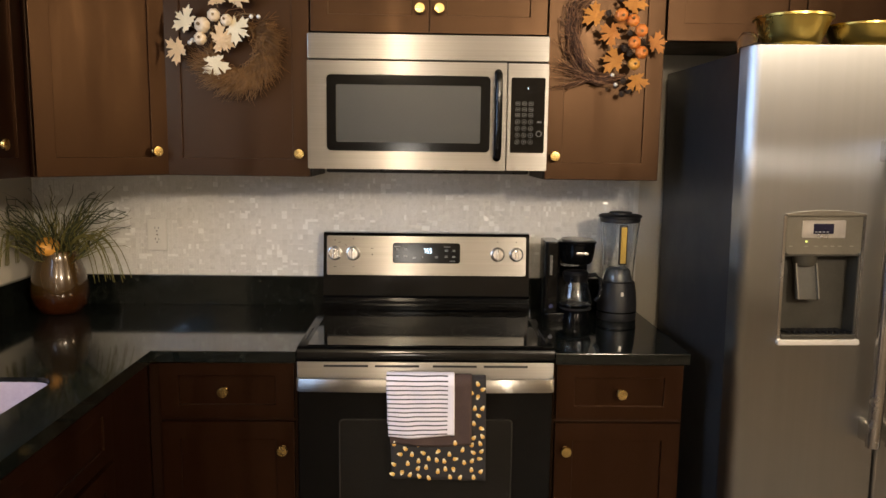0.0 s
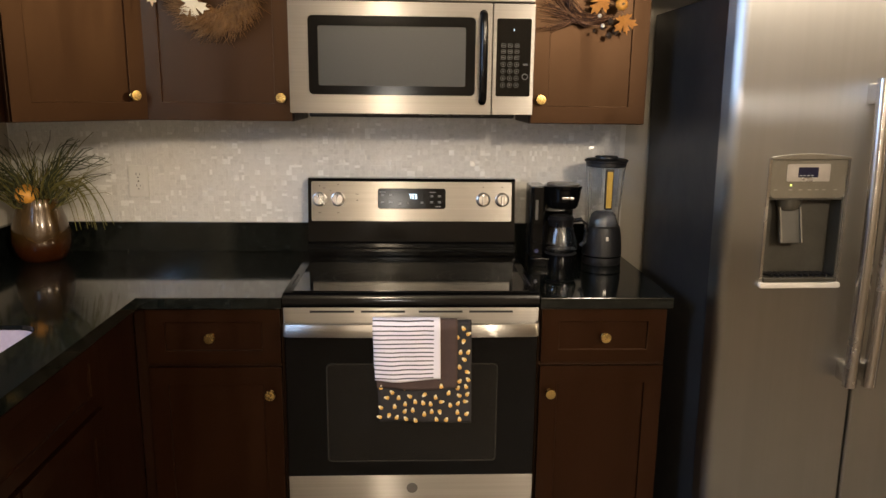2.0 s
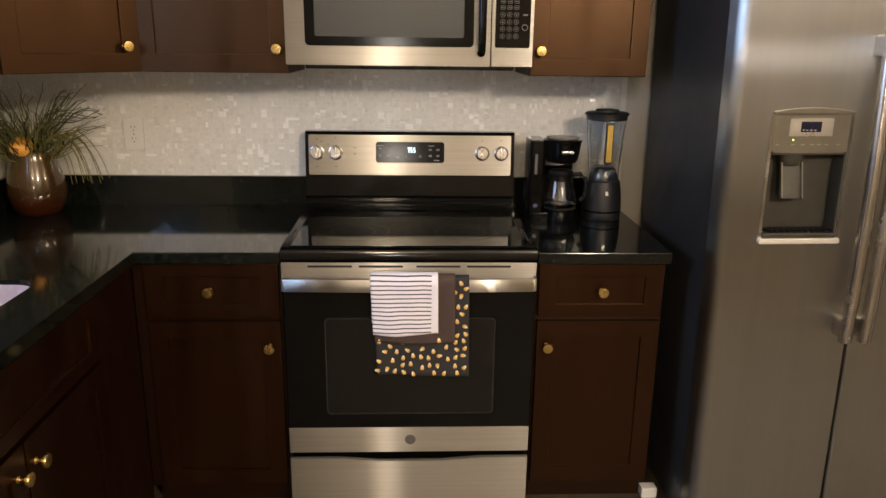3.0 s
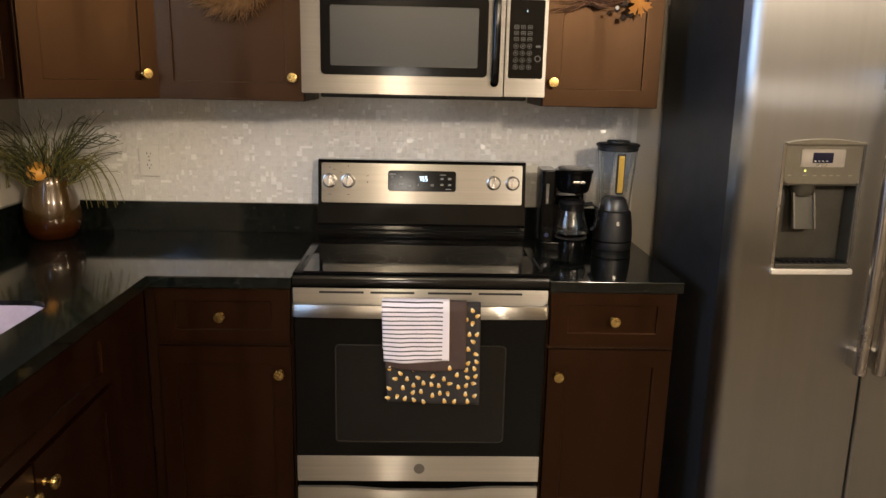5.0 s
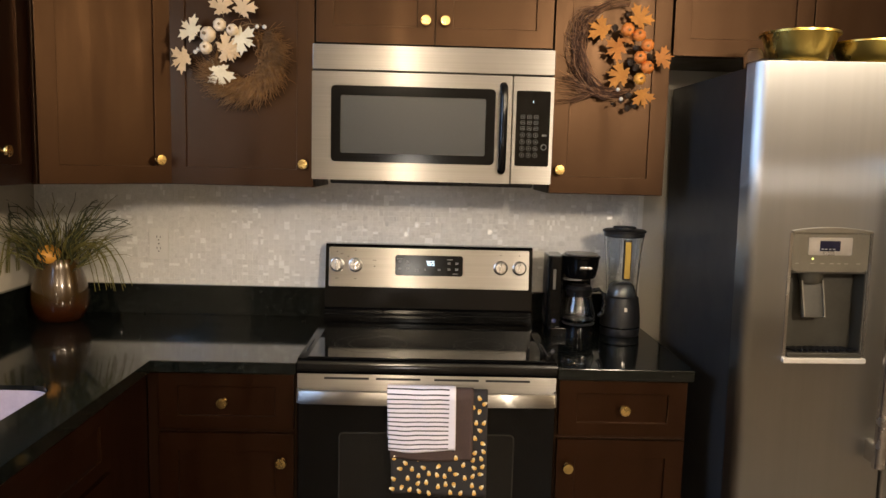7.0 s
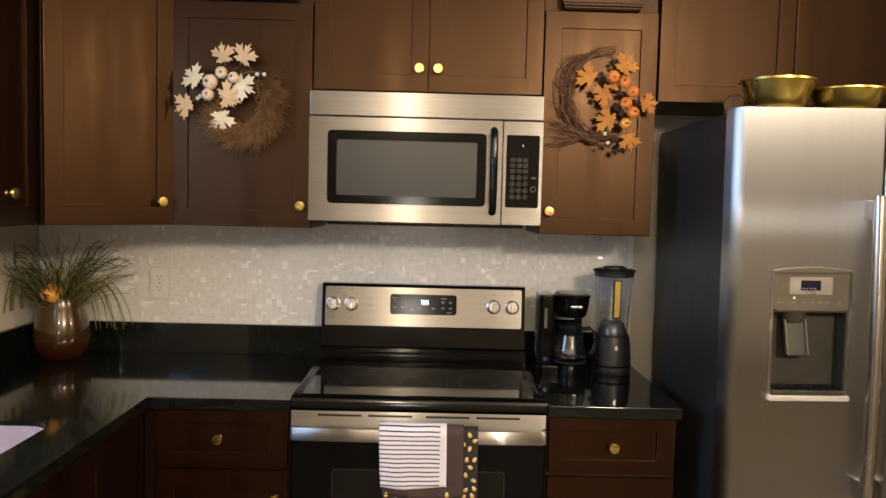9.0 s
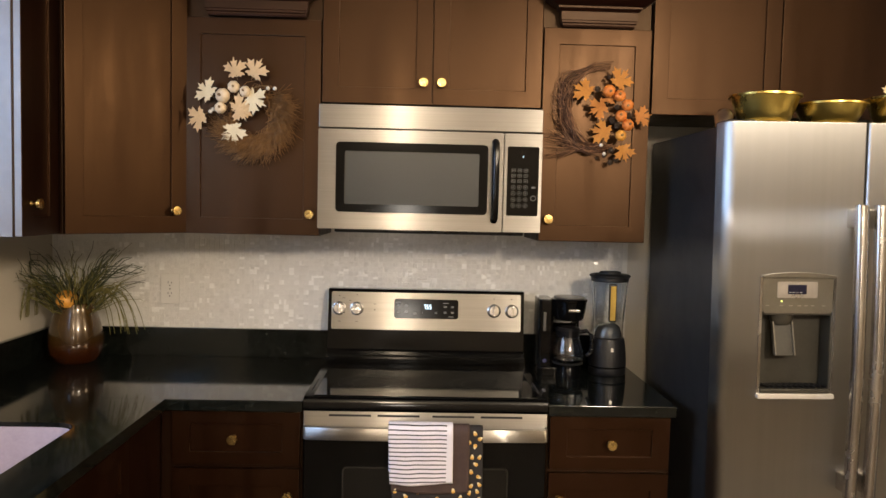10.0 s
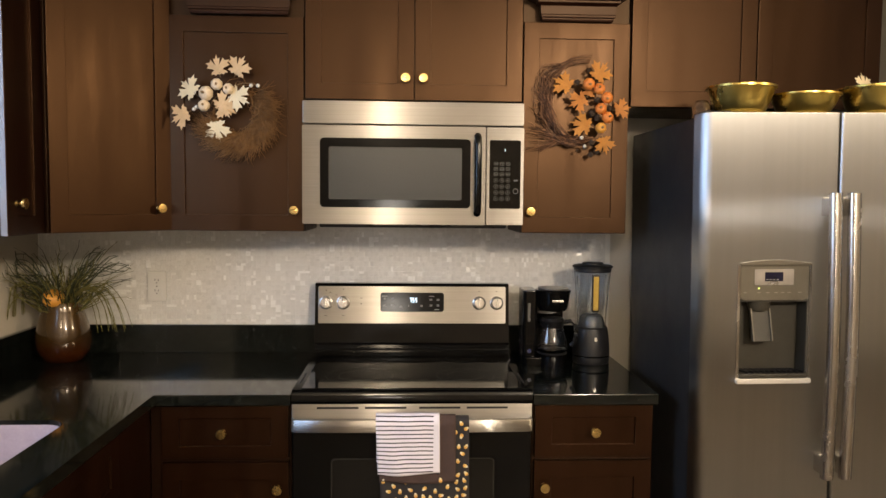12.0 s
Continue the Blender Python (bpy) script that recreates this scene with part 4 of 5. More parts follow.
for cx, cz, hw_, hh_ in near:
    key = (round(hw_, 4), round(hh_, 4), rng.randrange(8))
    if key not in shapes:
        v, f = [], []
        chip_faces(0, 0, hw_, hh_, 0, tilt(rng), tilt(rng), v, f)
        shapes[key] = bpy.data.meshes.new("chip")
        shapes[key].from_pydata(v, [], f)
        shapes[key].materials.append(PEARL)
    ob = new("chip", shapes[key])
    ob.parent = bs
    ob.location = (cx + 0.3, -0.0045, cz - 0.994)

# ---- lamps that light the room, behind the camera ----
# the last plate belongs to the lamp added for the corner door
for lx, ly in ((1.45, -4.2), (-0.25, -4.5), (3.40, -2.35)):
    lp = thing("ceiling_lamp", pose(lx, ly, CZ), "round ceiling plate for an unseen lamp", "lamp", "ceiling lamps")
    part("ceiling_plate", lathe([(0, 0), (0.16, 0), (0.16, -0.03), (0, -0.03)], 32), WHITE_PAINT, lp)
fl = thing("floor_lamp", pose(-0.18, -5.0, 0), "slim standing lamp with a bare round bulb", "lamp")
part("base", lathe([(0, 0), (0.13, 0), (0.13, 0.015), (0.02, 0.025), (0.01, 0.04), (0, 0.04)], 32), MATTE_BLACK, fl)
part("pole", lathe([(0, 0.03), (0.01, 0.03), (0.01, 1.32), (0.02, 1.33), (0.02, 1.345), (0, 1.345)], 16), MATTE_BLACK, fl)

# ---- outlet ----
ol = thing("wall_outlet", pose(-1.008, -0.010, 1.162), "ivory duplex wall outlet on the mosaic backsplash", "outlet")
part("cover_plate", extrude(rounded(-0.036, 0.036, -0.059, 0.059, 0.004), FRONT, 0.006, 0.002), OUTLET, ol)
for dz in (-0.021, 0.021):
    so = part("socket", extrude(rounded(-0.017, 0.017, dz - 0.014, dz + 0.014, 0.011), front(-0.005), 0.0025, 0.0008), OUTLET, ol)
    for dx, h in ((-0.0065, 0.008), (0.0065, 0.0065)):
        part("slot", box(dx - 0.0011, dx + 0.0011, -0.0080, -0.0074, dz + 0.001, dz + 0.001 + h), DARK, so)
    part("earth_hole", disc(0, -0.0074, dz - 0.007, 0.0024, 0.0006, 10), DARK, so)
part("screw", disc(0, -0.0058, 0, 0.003, 0.0012, 12), HANDLE_STEEL, ol)

# ---- vase with grass ----
def lustre():
    m, t, p = nodes_of("bronze_lustre_glaze")
    v = coords(t)
    sep = t.nodes.new("ShaderNodeSeparateXYZ")
    t.links.new(v, sep.inputs[0])
    n = put(t, "ShaderNodeTexNoise", Scale=14.0, Detail=4.0)
    t.links.new(v, n.inputs["Vector"])
    ma = t.nodes.new("ShaderNodeMath")
    ma.operation = "MULTIPLY_ADD"
    ma.inputs[1].default_value = 0.05
    t.links.new(n.outputs["Fac"], ma.inputs[0])
    t.links.new(sep.outputs["Z"], ma.inputs[2])
    t.links.new(ramp(t, ma.outputs[0], [(0.0, (0.030, 0.007, 0.0015)), (0.080, (0.042, 0.011, 0.002)), (0.110, (0.046, 0.023, 0.0045)), (0.26, (0.070, 0.037, 0.007))]), p.inputs["Base Color"])
    p.inputs["Metallic"].default_value = 0.2
    p.inputs["Roughness"].default_value = 0.26
    p.inputs["Coat Weight"].default_value = 0.7
    p.inputs["Specular IOR Level"].default_value = 0.35
    p.inputs["Coat Roughness"].default_value = 0.06
    return m


VX, VY = -1.304, -0.165
vs = thing("vase", pose(VX, VY, CT) @ Matrix.Diagonal((0.97, 0.97, 1.05, 1)), "glossy bronze-brown bulbous vase in the counter corner", "vase")
part("body", lathe([(0, 0), (0.060, 0), (0.072, 0.006), (0.090, 0.035), (0.098, 0.070), (0.097, 0.100), (0.088, 0.140), (0.074, 0.180), (0.066, 0.205), (0.066, 0.213), (0.062, 0.214), (0.061, 0.205), (0.068, 0.18), (0.082, 0.14), (0.091, 0.10), (0.085, 0.04), (0.055, 0.008), (0, 0.008)], 40), lustre(), vs, smooth=60)
GRASS = surf("dried_green_grass", (0.10, 0.098, 0.022), (0.235, 0.205, 0.055), 25, 0.6, bump=0.1, rough_var=0.1)
GRASS_DARK = surf("dark_green_grass", (0.022, 0.030, 0.010), (0.06, 0.066, 0.022), 25, 0.6, bump=0.1, rough_var=0.1)
rng = random.Random(11)
gr = thing("grass_bunch", pose(VX, VY, CT + 0.15), "bunch of dried green grasses arching out of the vase", "plant")


def inside(p):
    x = min(max(p[0], LX + 0.012 - VX), 9)
    y = min(p[1], -0.014 - VY)
    z = p[2]
    top = 1.385 - CT - 0.15
    return (x, y, min(z, top - 0.002 + 0.01 * math.tanh((z - top) * 5) if z > top else z))


dark, light = Strands(), Strands()
for i in range(170):
    a = rng.uniform(0, 2 * math.pi)
    lean = abs(rng.gauss(0.0, 0.42)) + 0.08
    L = rng.uniform(0.14, 0.30)
    droop = rng.uniform(0.6, 2.4) * (0.35 + lean)
    r0 = rng.uniform(0, 0.045)
    p = Vector((r0 * math.cos(a), r0 * math.sin(a), 0.0))
    side = 1.25 if abs(math.cos(a)) > 0.5 else 0.75
    d = Vector((math.cos(a) * lean * side, math.sin(a) * lean * 0.8, 1.0)).normalized()
    wob = Vector((rng.uniform(-1, 1), rng.uniform(-1, 1), 0)) * 0.95
    pts = []
    n = 9
    for k in range(n):
        pts.append(inside(p))
        p = p + d * (L / (n - 1)) * 1.15
        d = (d + Vector((math.cos(a) * 0.10, math.sin(a) * 0.08, -droop * 0.16 * k / n)) + wob * math.sin(k * 1.7 + i)).normalized()
    (dark if rng.random() < 0.45 else light).add(pts, rng.uniform(0.0026, 0.0042), 0.0008, 4, 0.45)
# two drooping sprays, one to each side, and long wiry stems
for sx, reach, drop, count in ((1, 0.235, 0.11, 13), (-1, 0.22, 0.06, 13)):
    for i in range(count):
        s = rng.uniform(0.55, 1.0)
        fy = rng.uniform(-0.05, 0.02)
        pts = []
        for k in range(11):
            u = k / 10
            x = sx * (0.03 + reach * s * (1.25 * u - 0.25 * u ** 3))
            z = 0.07 + 0.28 * u * (1 - u) * s * 1.3 - (drop - 0.01) * u ** 2.2 + rng.uniform(-0.002, 0.002) + i * 0.0008
            pts.append(inside((x + rng.uniform(-1, 1) * 0.002, fy * u * 2 - 0.01, z)))
        light.add(pts, 0.0030, 0.0010, 4, 0.5)
for i in range(26):
    sx = 1 if i % 3 else -1
    s = rng.uniform(0.5, 1.0)
    pts = []
    for k in range(11):
        u = k / 10
        pts.append(inside((sx * (0.02 + 0.26 * s * u ** 1.5), -0.03 * u + rng.uniform(-0.004, 0.004), 0.05 + 0.30 * u - 0.16 * u * u * s + 0.020 * math.sin(u * 8 + i))))
    dark.add(pts, 0.0030, 0.0012, 5)
tagged(dark.part("dark_grass", GRASS_DARK, gr), kind="stuff")
tagged(light.part("olive_grass", GRASS, gr), kind="stuff")


def pumpkin_mesh(r, squash=0.8, ribs=8, seg=32, rings=12, m=None):
    b = bmesh.new()
    rows = []
    for j in range(rings + 1):
        t = math.pi * j / rings
        row = []
        for i in range(seg):
            a = 2 * math.pi * i / seg
            k = 1 - 0.10 * (1 - abs(math.sin(a * ribs / 2))) * math.sin(t)
            dip = 0.22 * math.exp(-(math.sin(t) / 0.35) ** 2)
            row.append(b.verts.new((r * math.sin(t) * k * math.cos(a), r * math.sin(t) * k * math.sin(a), r * squash * math.cos(t) * (1 - dip))))
        rows.append(row)
    for lo, hi in zip(rows, rows[1:]):
        for i in range(seg):
            b.faces.new((lo[i], lo[(i + 1) % seg], hi[(i + 1) % seg], hi[i]))
    bmesh.ops.remove_doubles(b, verts=b.verts[:], dist=1e-5)
    if m is not None:
        bmesh.ops.transform(b, matrix=m, verts=b.verts[:])
    return b


ORANGE = surf("orange_pumpkin_skin", (0.62, 0.17, 0.03), (0.78, 0.28, 0.05), 40, 0.5, bump=0.2)
AMBER = surf("amber_pumpkin_skin", (0.70, 0.30, 0.04), (0.80, 0.40, 0.07), 40, 0.5, bump=0.2)
CREAM = surf("cream_pumpkin_skin", (0.68, 0.53, 0.34), (0.80, 0.66, 0.46), 40, 0.5, bump=0.2)
STEM = surf("dry_stem", (0.16, 0.10, 0.04), (0.26, 0.17, 0.08), 60, 0.7, bump=0.2)
pk = thing("mini_pumpkin", pose(VX - 0.014, VY - 0.044, CT + 0.240), "small amber-orange pumpkin tucked in the vase mouth", "pumpkin")
part("fruit", pumpkin_mesh(0.040, 0.80, ribs=5, m=pose(0, 0, 0, 25, 15, 0)), AMBER, pk, smooth=60)

# ---- wreaths ----
HALF = [(0, 1.12), (0.08, 0.80), (0.24, 0.84), (0.14, 0.40), (0.40, 0.60), (0.46, 0.82), (0.55, 0.62), (0.90, 0.62), (0.70, 0.42), (0.84, 0.26), (0.40, 0.12), (0.34, 0.03), (0.53, -0.06), (0.62, -0.24), (0.42, -0.21), (0.30, -0.33), (0.16, -0.22), (0.03, -0.28)]


def leaf_mesh(size, rng):
    """A maple leaf with a creased midrib and curled lobes."""
    b = bmesh.new()
    rim = HALF + [(-x, y) for x, y in reversed(HALF[1:])]
    curl, fold = rng.uniform(0.05, 0.22), rng.uniform(0.05, 0.18)

    def lift(x, y):
        return -curl * (x * x + (y - 0.2) ** 2) + fold * abs(x) + 0.03 * math.sin(5 * x + 3 * y)

    inner = [(x * 0.5, 0.15 + (y - 0.15) * 0.5) for x, y in rim]
    for off in (0.0, 0.012):
        c = b.verts.new((0, 0.15 * size, (lift(0, 0.15) + off) * size))
        ri = [b.verts.new((x * size, y * size, (lift(x, y) + off) * size)) for x, y in inner]
        ro = [b.verts.new((x * size, y * size, (lift(x, y) + off) * size)) for x, y in rim]
        n = len(rim)
        for i in range(n):
            j = (i + 1) % n
            b.faces.new((c, ri[i], ri[j]))
            b.faces.new((ri[i], ro[i], ro[j], ri[j]))
        if off == 0.0:
            first = ro
    for i in range(n):
        j = (i + 1) % n
        b.faces.new((first[i], ro[i], ro[j], first[j]))
    return b


PALE_LEAF = surf("pale_fabric_leaf", (0.66, 0.56, 0.36), (0.78, 0.68, 0.47), 30, 0.8, bump=0.3)
CREAM_LEAF = surf("cream_fabric_leaf", (0.56, 0.38, 0.20), (0.70, 0.50, 0.28), 30, 0.8, bump=0.3)
GOLD_LEAF = surf("golden_fabric_leaf", (0.42, 0.165, 0.028), (0.60, 0.27, 0.05), 25, 0.75, bump=0.3)
RUST_LEAF = surf("rust_fabric_leaf", (0.40, 0.14, 0.03), (0.58, 0.24, 0.05), 25, 0.75, bump=0.3)
TWIG = surf("brown_twigs", (0.13, 0.062, 0.018), (0.31, 0.155, 0.05), 50, 0.75, bump=0.3)
VINE = surf("red_brown_vine", (0.10, 0.045, 0.022), (0.42, 0.22, 0.11), 60, 0.7, bump=0.3)
VINE_DARK = surf("dark_vine_bark", (0.030, 0.012, 0.006), (0.11, 0.045, 0.020), 60, 0.75, bump=0.3)
BERRY = surf("white_berry", (0.75, 0.70, 0.60), (0.82, 0.78, 0.68), 30, 0.4, bump=0.02)
DARK_POD = surf("dark_seed_pod", (0.030, 0.018, 0.010), (0.075, 0.048, 0.028), 90, 0.8, bump=0.8)
WY = UF - 0.0215


def leaf_on(w, x, y, z, size, turn, material, rng, tip=None):
    """A leaf on a wreath: turn is the way of its tip, in degrees from straight up, clockwise."""
    b = leaf_mesh(size * 1.12, rng)
    m = Matrix.Translation((x, y, z)) @ Matrix.Rotation(radians(turn), 4, "Y") @ Matrix.Rotation(radians(90 + rng.uniform(-14, 14)), 4, "X") @ Matrix.Rotation(radians(rng.uniform(-14, 14)), 4, "Y")
    bmesh.ops.transform(b, matrix=m, verts=b.verts[:])
    lf = part("leaf", b, material, w, smooth=50)
    s = m @ Vector((0, -0.55 * size, -0.05 * size))
    t = m @ Vector((0, -0.15 * size, -0.04 * size))
    part("leaf_stem", tube([s, (s + t) / 2, t], 0.0011, 6), STEM, lf)


def fruit_on(w, x, y, z, r, material, rng):
    m = Matrix.Translation((x, y, z)) @ Matrix.Rotation(radians(90 + rng.uniform(-22, 22)), 4, "X") @ Matrix.Rotation(radians(rng.uniform(-25, 25)), 4, "Y")
    fruit = part("pumpkin", pumpkin_mesh(r, 0.85, m=m), material, w, smooth=60)
    part("pumpkin_stem", tube([m @ Vector((0, 0, r * 0.55)), m @ Vector((0.001, 0, r * 0.78)), m @ Vector((0.002, 0.001, r * 0.98))], r * 0.16, 8, r1=r * 0.20), STEM, fruit)


def ball_on(w, name, x, y, z, r, material, rough=0.0, rng=None):
    b = bmesh.new()
    bmesh.ops.create_icosphere(b, subdivisions=3 if rough else 2, radius=r)
    if rough:
        for v in b.verts:
            v.co *= 1 + rough * (noise.noise(v.co * (3.0 / r) + Vector((x * 50, 0, z * 50))))
    bmesh.ops.translate(b, vec=(x, y, z), verts=b.verts[:])
    return part(name, b, material, w, smooth=80 if not rough else 25)


# pale wreath on the left cabinet door
rng = random.Random(21)
CX, CZ_ = -0.607, 1.797
w1 = thing("pale_wreath", pose(CX, WY, CZ_), "brown twig wreath with pale leaves and small white pumpkins", "wreath", "wreaths")
tw = Strands()
for i in range(2000):
    a = radians(rng.uniform(-158, 50) if rng.random() < 0.92 else rng.uniform(48, 235))
    full = -158 < math.degrees(a) < 50
    if math.degrees(a) > 180:
        full = False
    r0 = rng.uniform(0.055, 0.115 if full else 0.085)
    # edges of the dense part thin out
    L = rng.uniform(0.034, 0.074) * (1.0 if full else 0.6)
    swirl = rng.gauss(-0.95, 0.40)
    rad = Vector((math.cos(a), 0, math.sin(a)))
    tan = Vector((math.sin(a), 0, -math.cos(a)))
    d = (rad * rng.uniform(0.5, 1.0) - tan * swirl * 0.9 + Vector((0, rng.uniform(-0.55, 0.25), 0))).normalized()
    y0 = -0.012 - 0.026 * math.sin(math.pi * min(1, max(0, (r0 - 0.05) / 0.10))) * rng.random()
    p0 = rad * r0 + Vector((0, y0, 0))
    bend = Vector((rng.uniform(-1, 1), rng.uniform(-0.6, 0.6), rng.uniform(-1, 1))) * 0.008
    pts = [p0, p0 + d * L * 0.5 + bend, p0 + d * L]
    pts = [(p[0], min(p[1], -0.002), p[2]) for p in pts]
    tw.add(pts, rng.uniform(0.0007, 0.0013), 0.0005, 3)
for i in range(46):
    r = rng.uniform(0.055, 0.120)
    y = rng.uniform(-0.036, -0.006)
    a0 = rng.uniform(-140, 20)
    pts = []
    for k in range(13):
        a = radians(a0 + k * rng.uniform(7, 9))
        rr = r + 0.012 * math.sin(k * 0.9 + i)
        pts.append((rr * math.cos(a), min(-0.003, y + 0.008 * math.sin(k * 0.7 + i)), rr * math.sin(a)))
    tw.add(pts, 0.0015, 0.0012, 4)
tagged(tw.part("brushwood", TWIG, w1, "dense brown brushwood twigs"), kind="stuff")
U = 0.000635


def left_xz(cx, cy):
    return (cx - 385) * U * 0.95 + 0.002, -(cy - 373) * U * 0.95 - 0.004


for cx, cy, s, turn, mat in ((140, 240, 0.047, -50, PALE_LEAF), (290, 125, 0.043, -10, CREAM_LEAF), (392, 125, 0.046, 28, CREAM_LEAF), (378, 262, 0.048, 118, PALE_LEAF), (300, 325, 0.046, 60, CREAM_LEAF), (100, 370, 0.047, -118, CREAM_LEAF), (272, 430, 0.047, 170, PALE_LEAF), (310, 320, 0.040, 150, CREAM_LEAF)):
    x, z = left_xz(cx, cy)
    leaf_on(w1, x, -0.040 - rng.uniform(0, 0.012), z, s, turn, mat, rng)
for cx, cy, r in ((222, 255, 0.0255), (282, 204, 0.0205), (210, 322, 0.0205), (346, 228, 0.019)):
    x, z = left_xz(cx, cy)
    fruit_on(w1, x, -0.058, z, r, CREAM, rng)
for cx, cy in ((467, 204), (505, 204), (148, 340), (163, 328)):
    x, z = left_xz(cx, cy)
    ball_on(w1, "berry", x, -0.042, z, 0.0068, BERRY)
for seq in (((505, 204), (470, 190), (415, 190), (350, 215)), ((160, 330), (190, 290), (240, 260)), ((230, 380), (250, 420), (272, 430)), ((346, 228), (300, 240), (250, 290), (230, 330))):
    part("wire_stem", tube([(left_xz(a, c)[0], -0.036, left_xz(a, c)[1]) for a, c in seq], 0.0013, 6), STEM, w1)
part("grapevine_core", tube([(0.082 * math.cos(radians(k * 15)), -0.016, 0.082 * math.sin(radians(k * 15))) for k in range(25)], 0.0045, 8), TWIG, w1)

# orange wreath on the right cabinet door
rng = random.Random(33)
CX2, CZ2 = 0.548, 1.812
V = 0.00066
w2 = thing("orange_wreath", pose(CX2, WY, CZ2), "grapevine wreath with orange pumpkins and autumn leaves", "wreath", "wreaths")


def right_xz(cx, cy):
    return (cx - 290) * V, -(cy - 357) * V


vn, vd = Strands(), Strands()


def smooth_path(keys, n=14):
    """Points along a curve through the keys."""
    out = []
    for i in range(n + 1):
        u = i / n * (len(keys) - 1)
        k = min(int(u), len(keys) - 2)
        f = u - k
        p = [Vector(keys[max(0, min(len(keys) - 1, k + o))]) for o in (-1, 0, 1, 2)]
        out.append(0.5 * ((2 * p[1]) + (p[2] - p[0]) * f + (2 * p[0] - 5 * p[1] + 4 * p[2] - p[3]) * f * f + (3 * p[1] - p[0] - 3 * p[2] + p[3]) * f ** 3))
    return out


ARC = [(370, 478), (290, 470), (225, 430), (195, 350), (184, 270), (200, 190), (246, 118), (312, 84), (388, 76)]
for i in range(84):
    n0 = rng.choice((0, 0, 1, 1, 2))
    n1 = rng.randint(n0 + 4, 8)
    spread = abs(rng.gauss(0, 1))
    keys = []
    for k in range(n0, n1 + 1):
        cx, cy = ARC[k]
        out = spread * 52 * (0.25 + k / 9) + rng.gauss(0, 13)
        dx, dy = cx - 300, cy - 330
        q = math.hypot(dx, dy)
        cx, cy = cx + dx / q * out * (1.0 if k < 6 else 0.4), cy + dy / q * out * (1.0 if k < 6 else 0.35)
        x, z = right_xz(cx, cy)
        keys.append((x, -0.006 - 0.020 * rng.random(), z))
    pts = smooth_path(keys, 12)
    (vd if i % 5 < 3 else vn).add([(p.x, min(p.y, -0.002), p.z) for p in pts], rng.uniform(0.0011, 0.0022), 0.0006, 4)
for i in range(46):
    tx, ty = rng.uniform(45, 150), rng.uniform(385, 560)
    keys = [(*right_xz(400 + rng.uniform(-40, 20), 478 + rng.uniform(-14, 14)),), (*right_xz(280 + rng.uniform(-20, 20), 490 + rng.gauss(0, 12)),), (*right_xz(190, 490 + (ty - 480) * 0.45 + rng.gauss(0, 8)),), (*right_xz(tx, ty),)]
    pts = smooth_path([(x, -0.006 - 0.018 * rng.random(), z) for x, z in keys], 10)
    (vd if i % 2 else vn).add([(p.x, min(p.y, -0.002), p.z) for p in pts], rng.uniform(0.0011, 0.0018), 0.0007, 4)
for i in range(46):
    a = rng.uniform(120, 215)
    r = rng.uniform(105, 165)
    cx, cy = 290 + r * math.cos(radians(a)), 330 - r * math.sin(radians(a)) * 1.25
    ex, ey = cx + rng.uniform(-75, -20), cy + rng.uniform(-70, 20)
    keys = [right_xz(cx, cy), right_xz((cx + ex) / 2, (cy + ey) / 2 + rng.uniform(-8, 8)), right_xz(ex, ey)]
    vn.add([(x, -0.012 - 0.012 * j * rng.random(), z) for j, (x, z) in enumerate(keys)], 0.0012, 0.0006, 4)
    if i % 2:
        x, z = right_xz(ex, ey)
        vn.add([(x, -0.016, z), (x - 0.002, -0.017, z + 0.003), (x - 0.003, -0.018, z + 0.006)], 0.0022, 0.0008, 5)
tagged(vd.part("dark_vine", VINE_DARK, w2, "dark inner grapevine twigs"), kind="stuff")
tagged(vn.part("vine_tangle", VINE, w2, "loose red-brown grapevine twigs"), kind="stuff")
for cx, cy, s, turn, mat in ((262, 205, 0.046, -60, GOLD_LEAF), (342, 275, 0.042, -120, RUST_LEAF), (425, 150, 0.046, 35, GOLD_LEAF), (370, 410, 0.047, -75, GOLD_LEAF), (462, 490, 0.040, 165, GOLD_LEAF), (535, 325, 0.038, 80, RUST_LEAF), (380, 240, 0.034, 20, RUST_LEAF)):
    x, z = right_xz(cx, cy)
    leaf_on(w2, x, -0.036 - rng.uniform(0, 0.012), z, s, turn, mat, rng)
for cx, cy, r, mat in ((371, 198, 0.0215, ORANGE), (428, 222, 0.0205, ORANGE), (470, 268, 0.0205, ORANGE), (438, 325, 0.0205, ORANGE), (475, 370, 0.0210, ORANGE), (440, 425, 0.0195, AMBER)):
    x, z = right_xz(cx, cy)
    fruit_on(w2, x, -0.058, z, r, mat, rng)
for cx, cy, r in ((320, 185, 0.013), (405, 345, 0.016), (487, 318, 0.015), (428, 370, 0.014), (378, 122, 0.009), (400, 500, 0.013), (428, 545, 0.014), (398, 562, 0.012), (325, 543, 0.006), (365, 530, 0.009), (425, 275, 0.012)):
    x, z = right_xz(cx, cy)
    ball_on(w2, "seed_pod", x, -0.034, z, r * 0.72, DARK_POD, 0.5)
for cx, cy in ((343, 476), (360, 521)):
    x, z = right_xz(cx, cy)
    ball_on(w2, "berry", x, -0.048, z, 0.0066, BERRY)

# ---- coffee maker ----
cm = thing("coffee_maker", pose(0.506, -0.200, CT), "small black drip coffee maker on the worktop", "coffee maker")
part("base", extrude(rounded(-0.092, 0.070, -0.060, 0.075, 0.02), Matrix(), 0.030, 0.003), BLACK_GLOSS, cm, smooth=40)
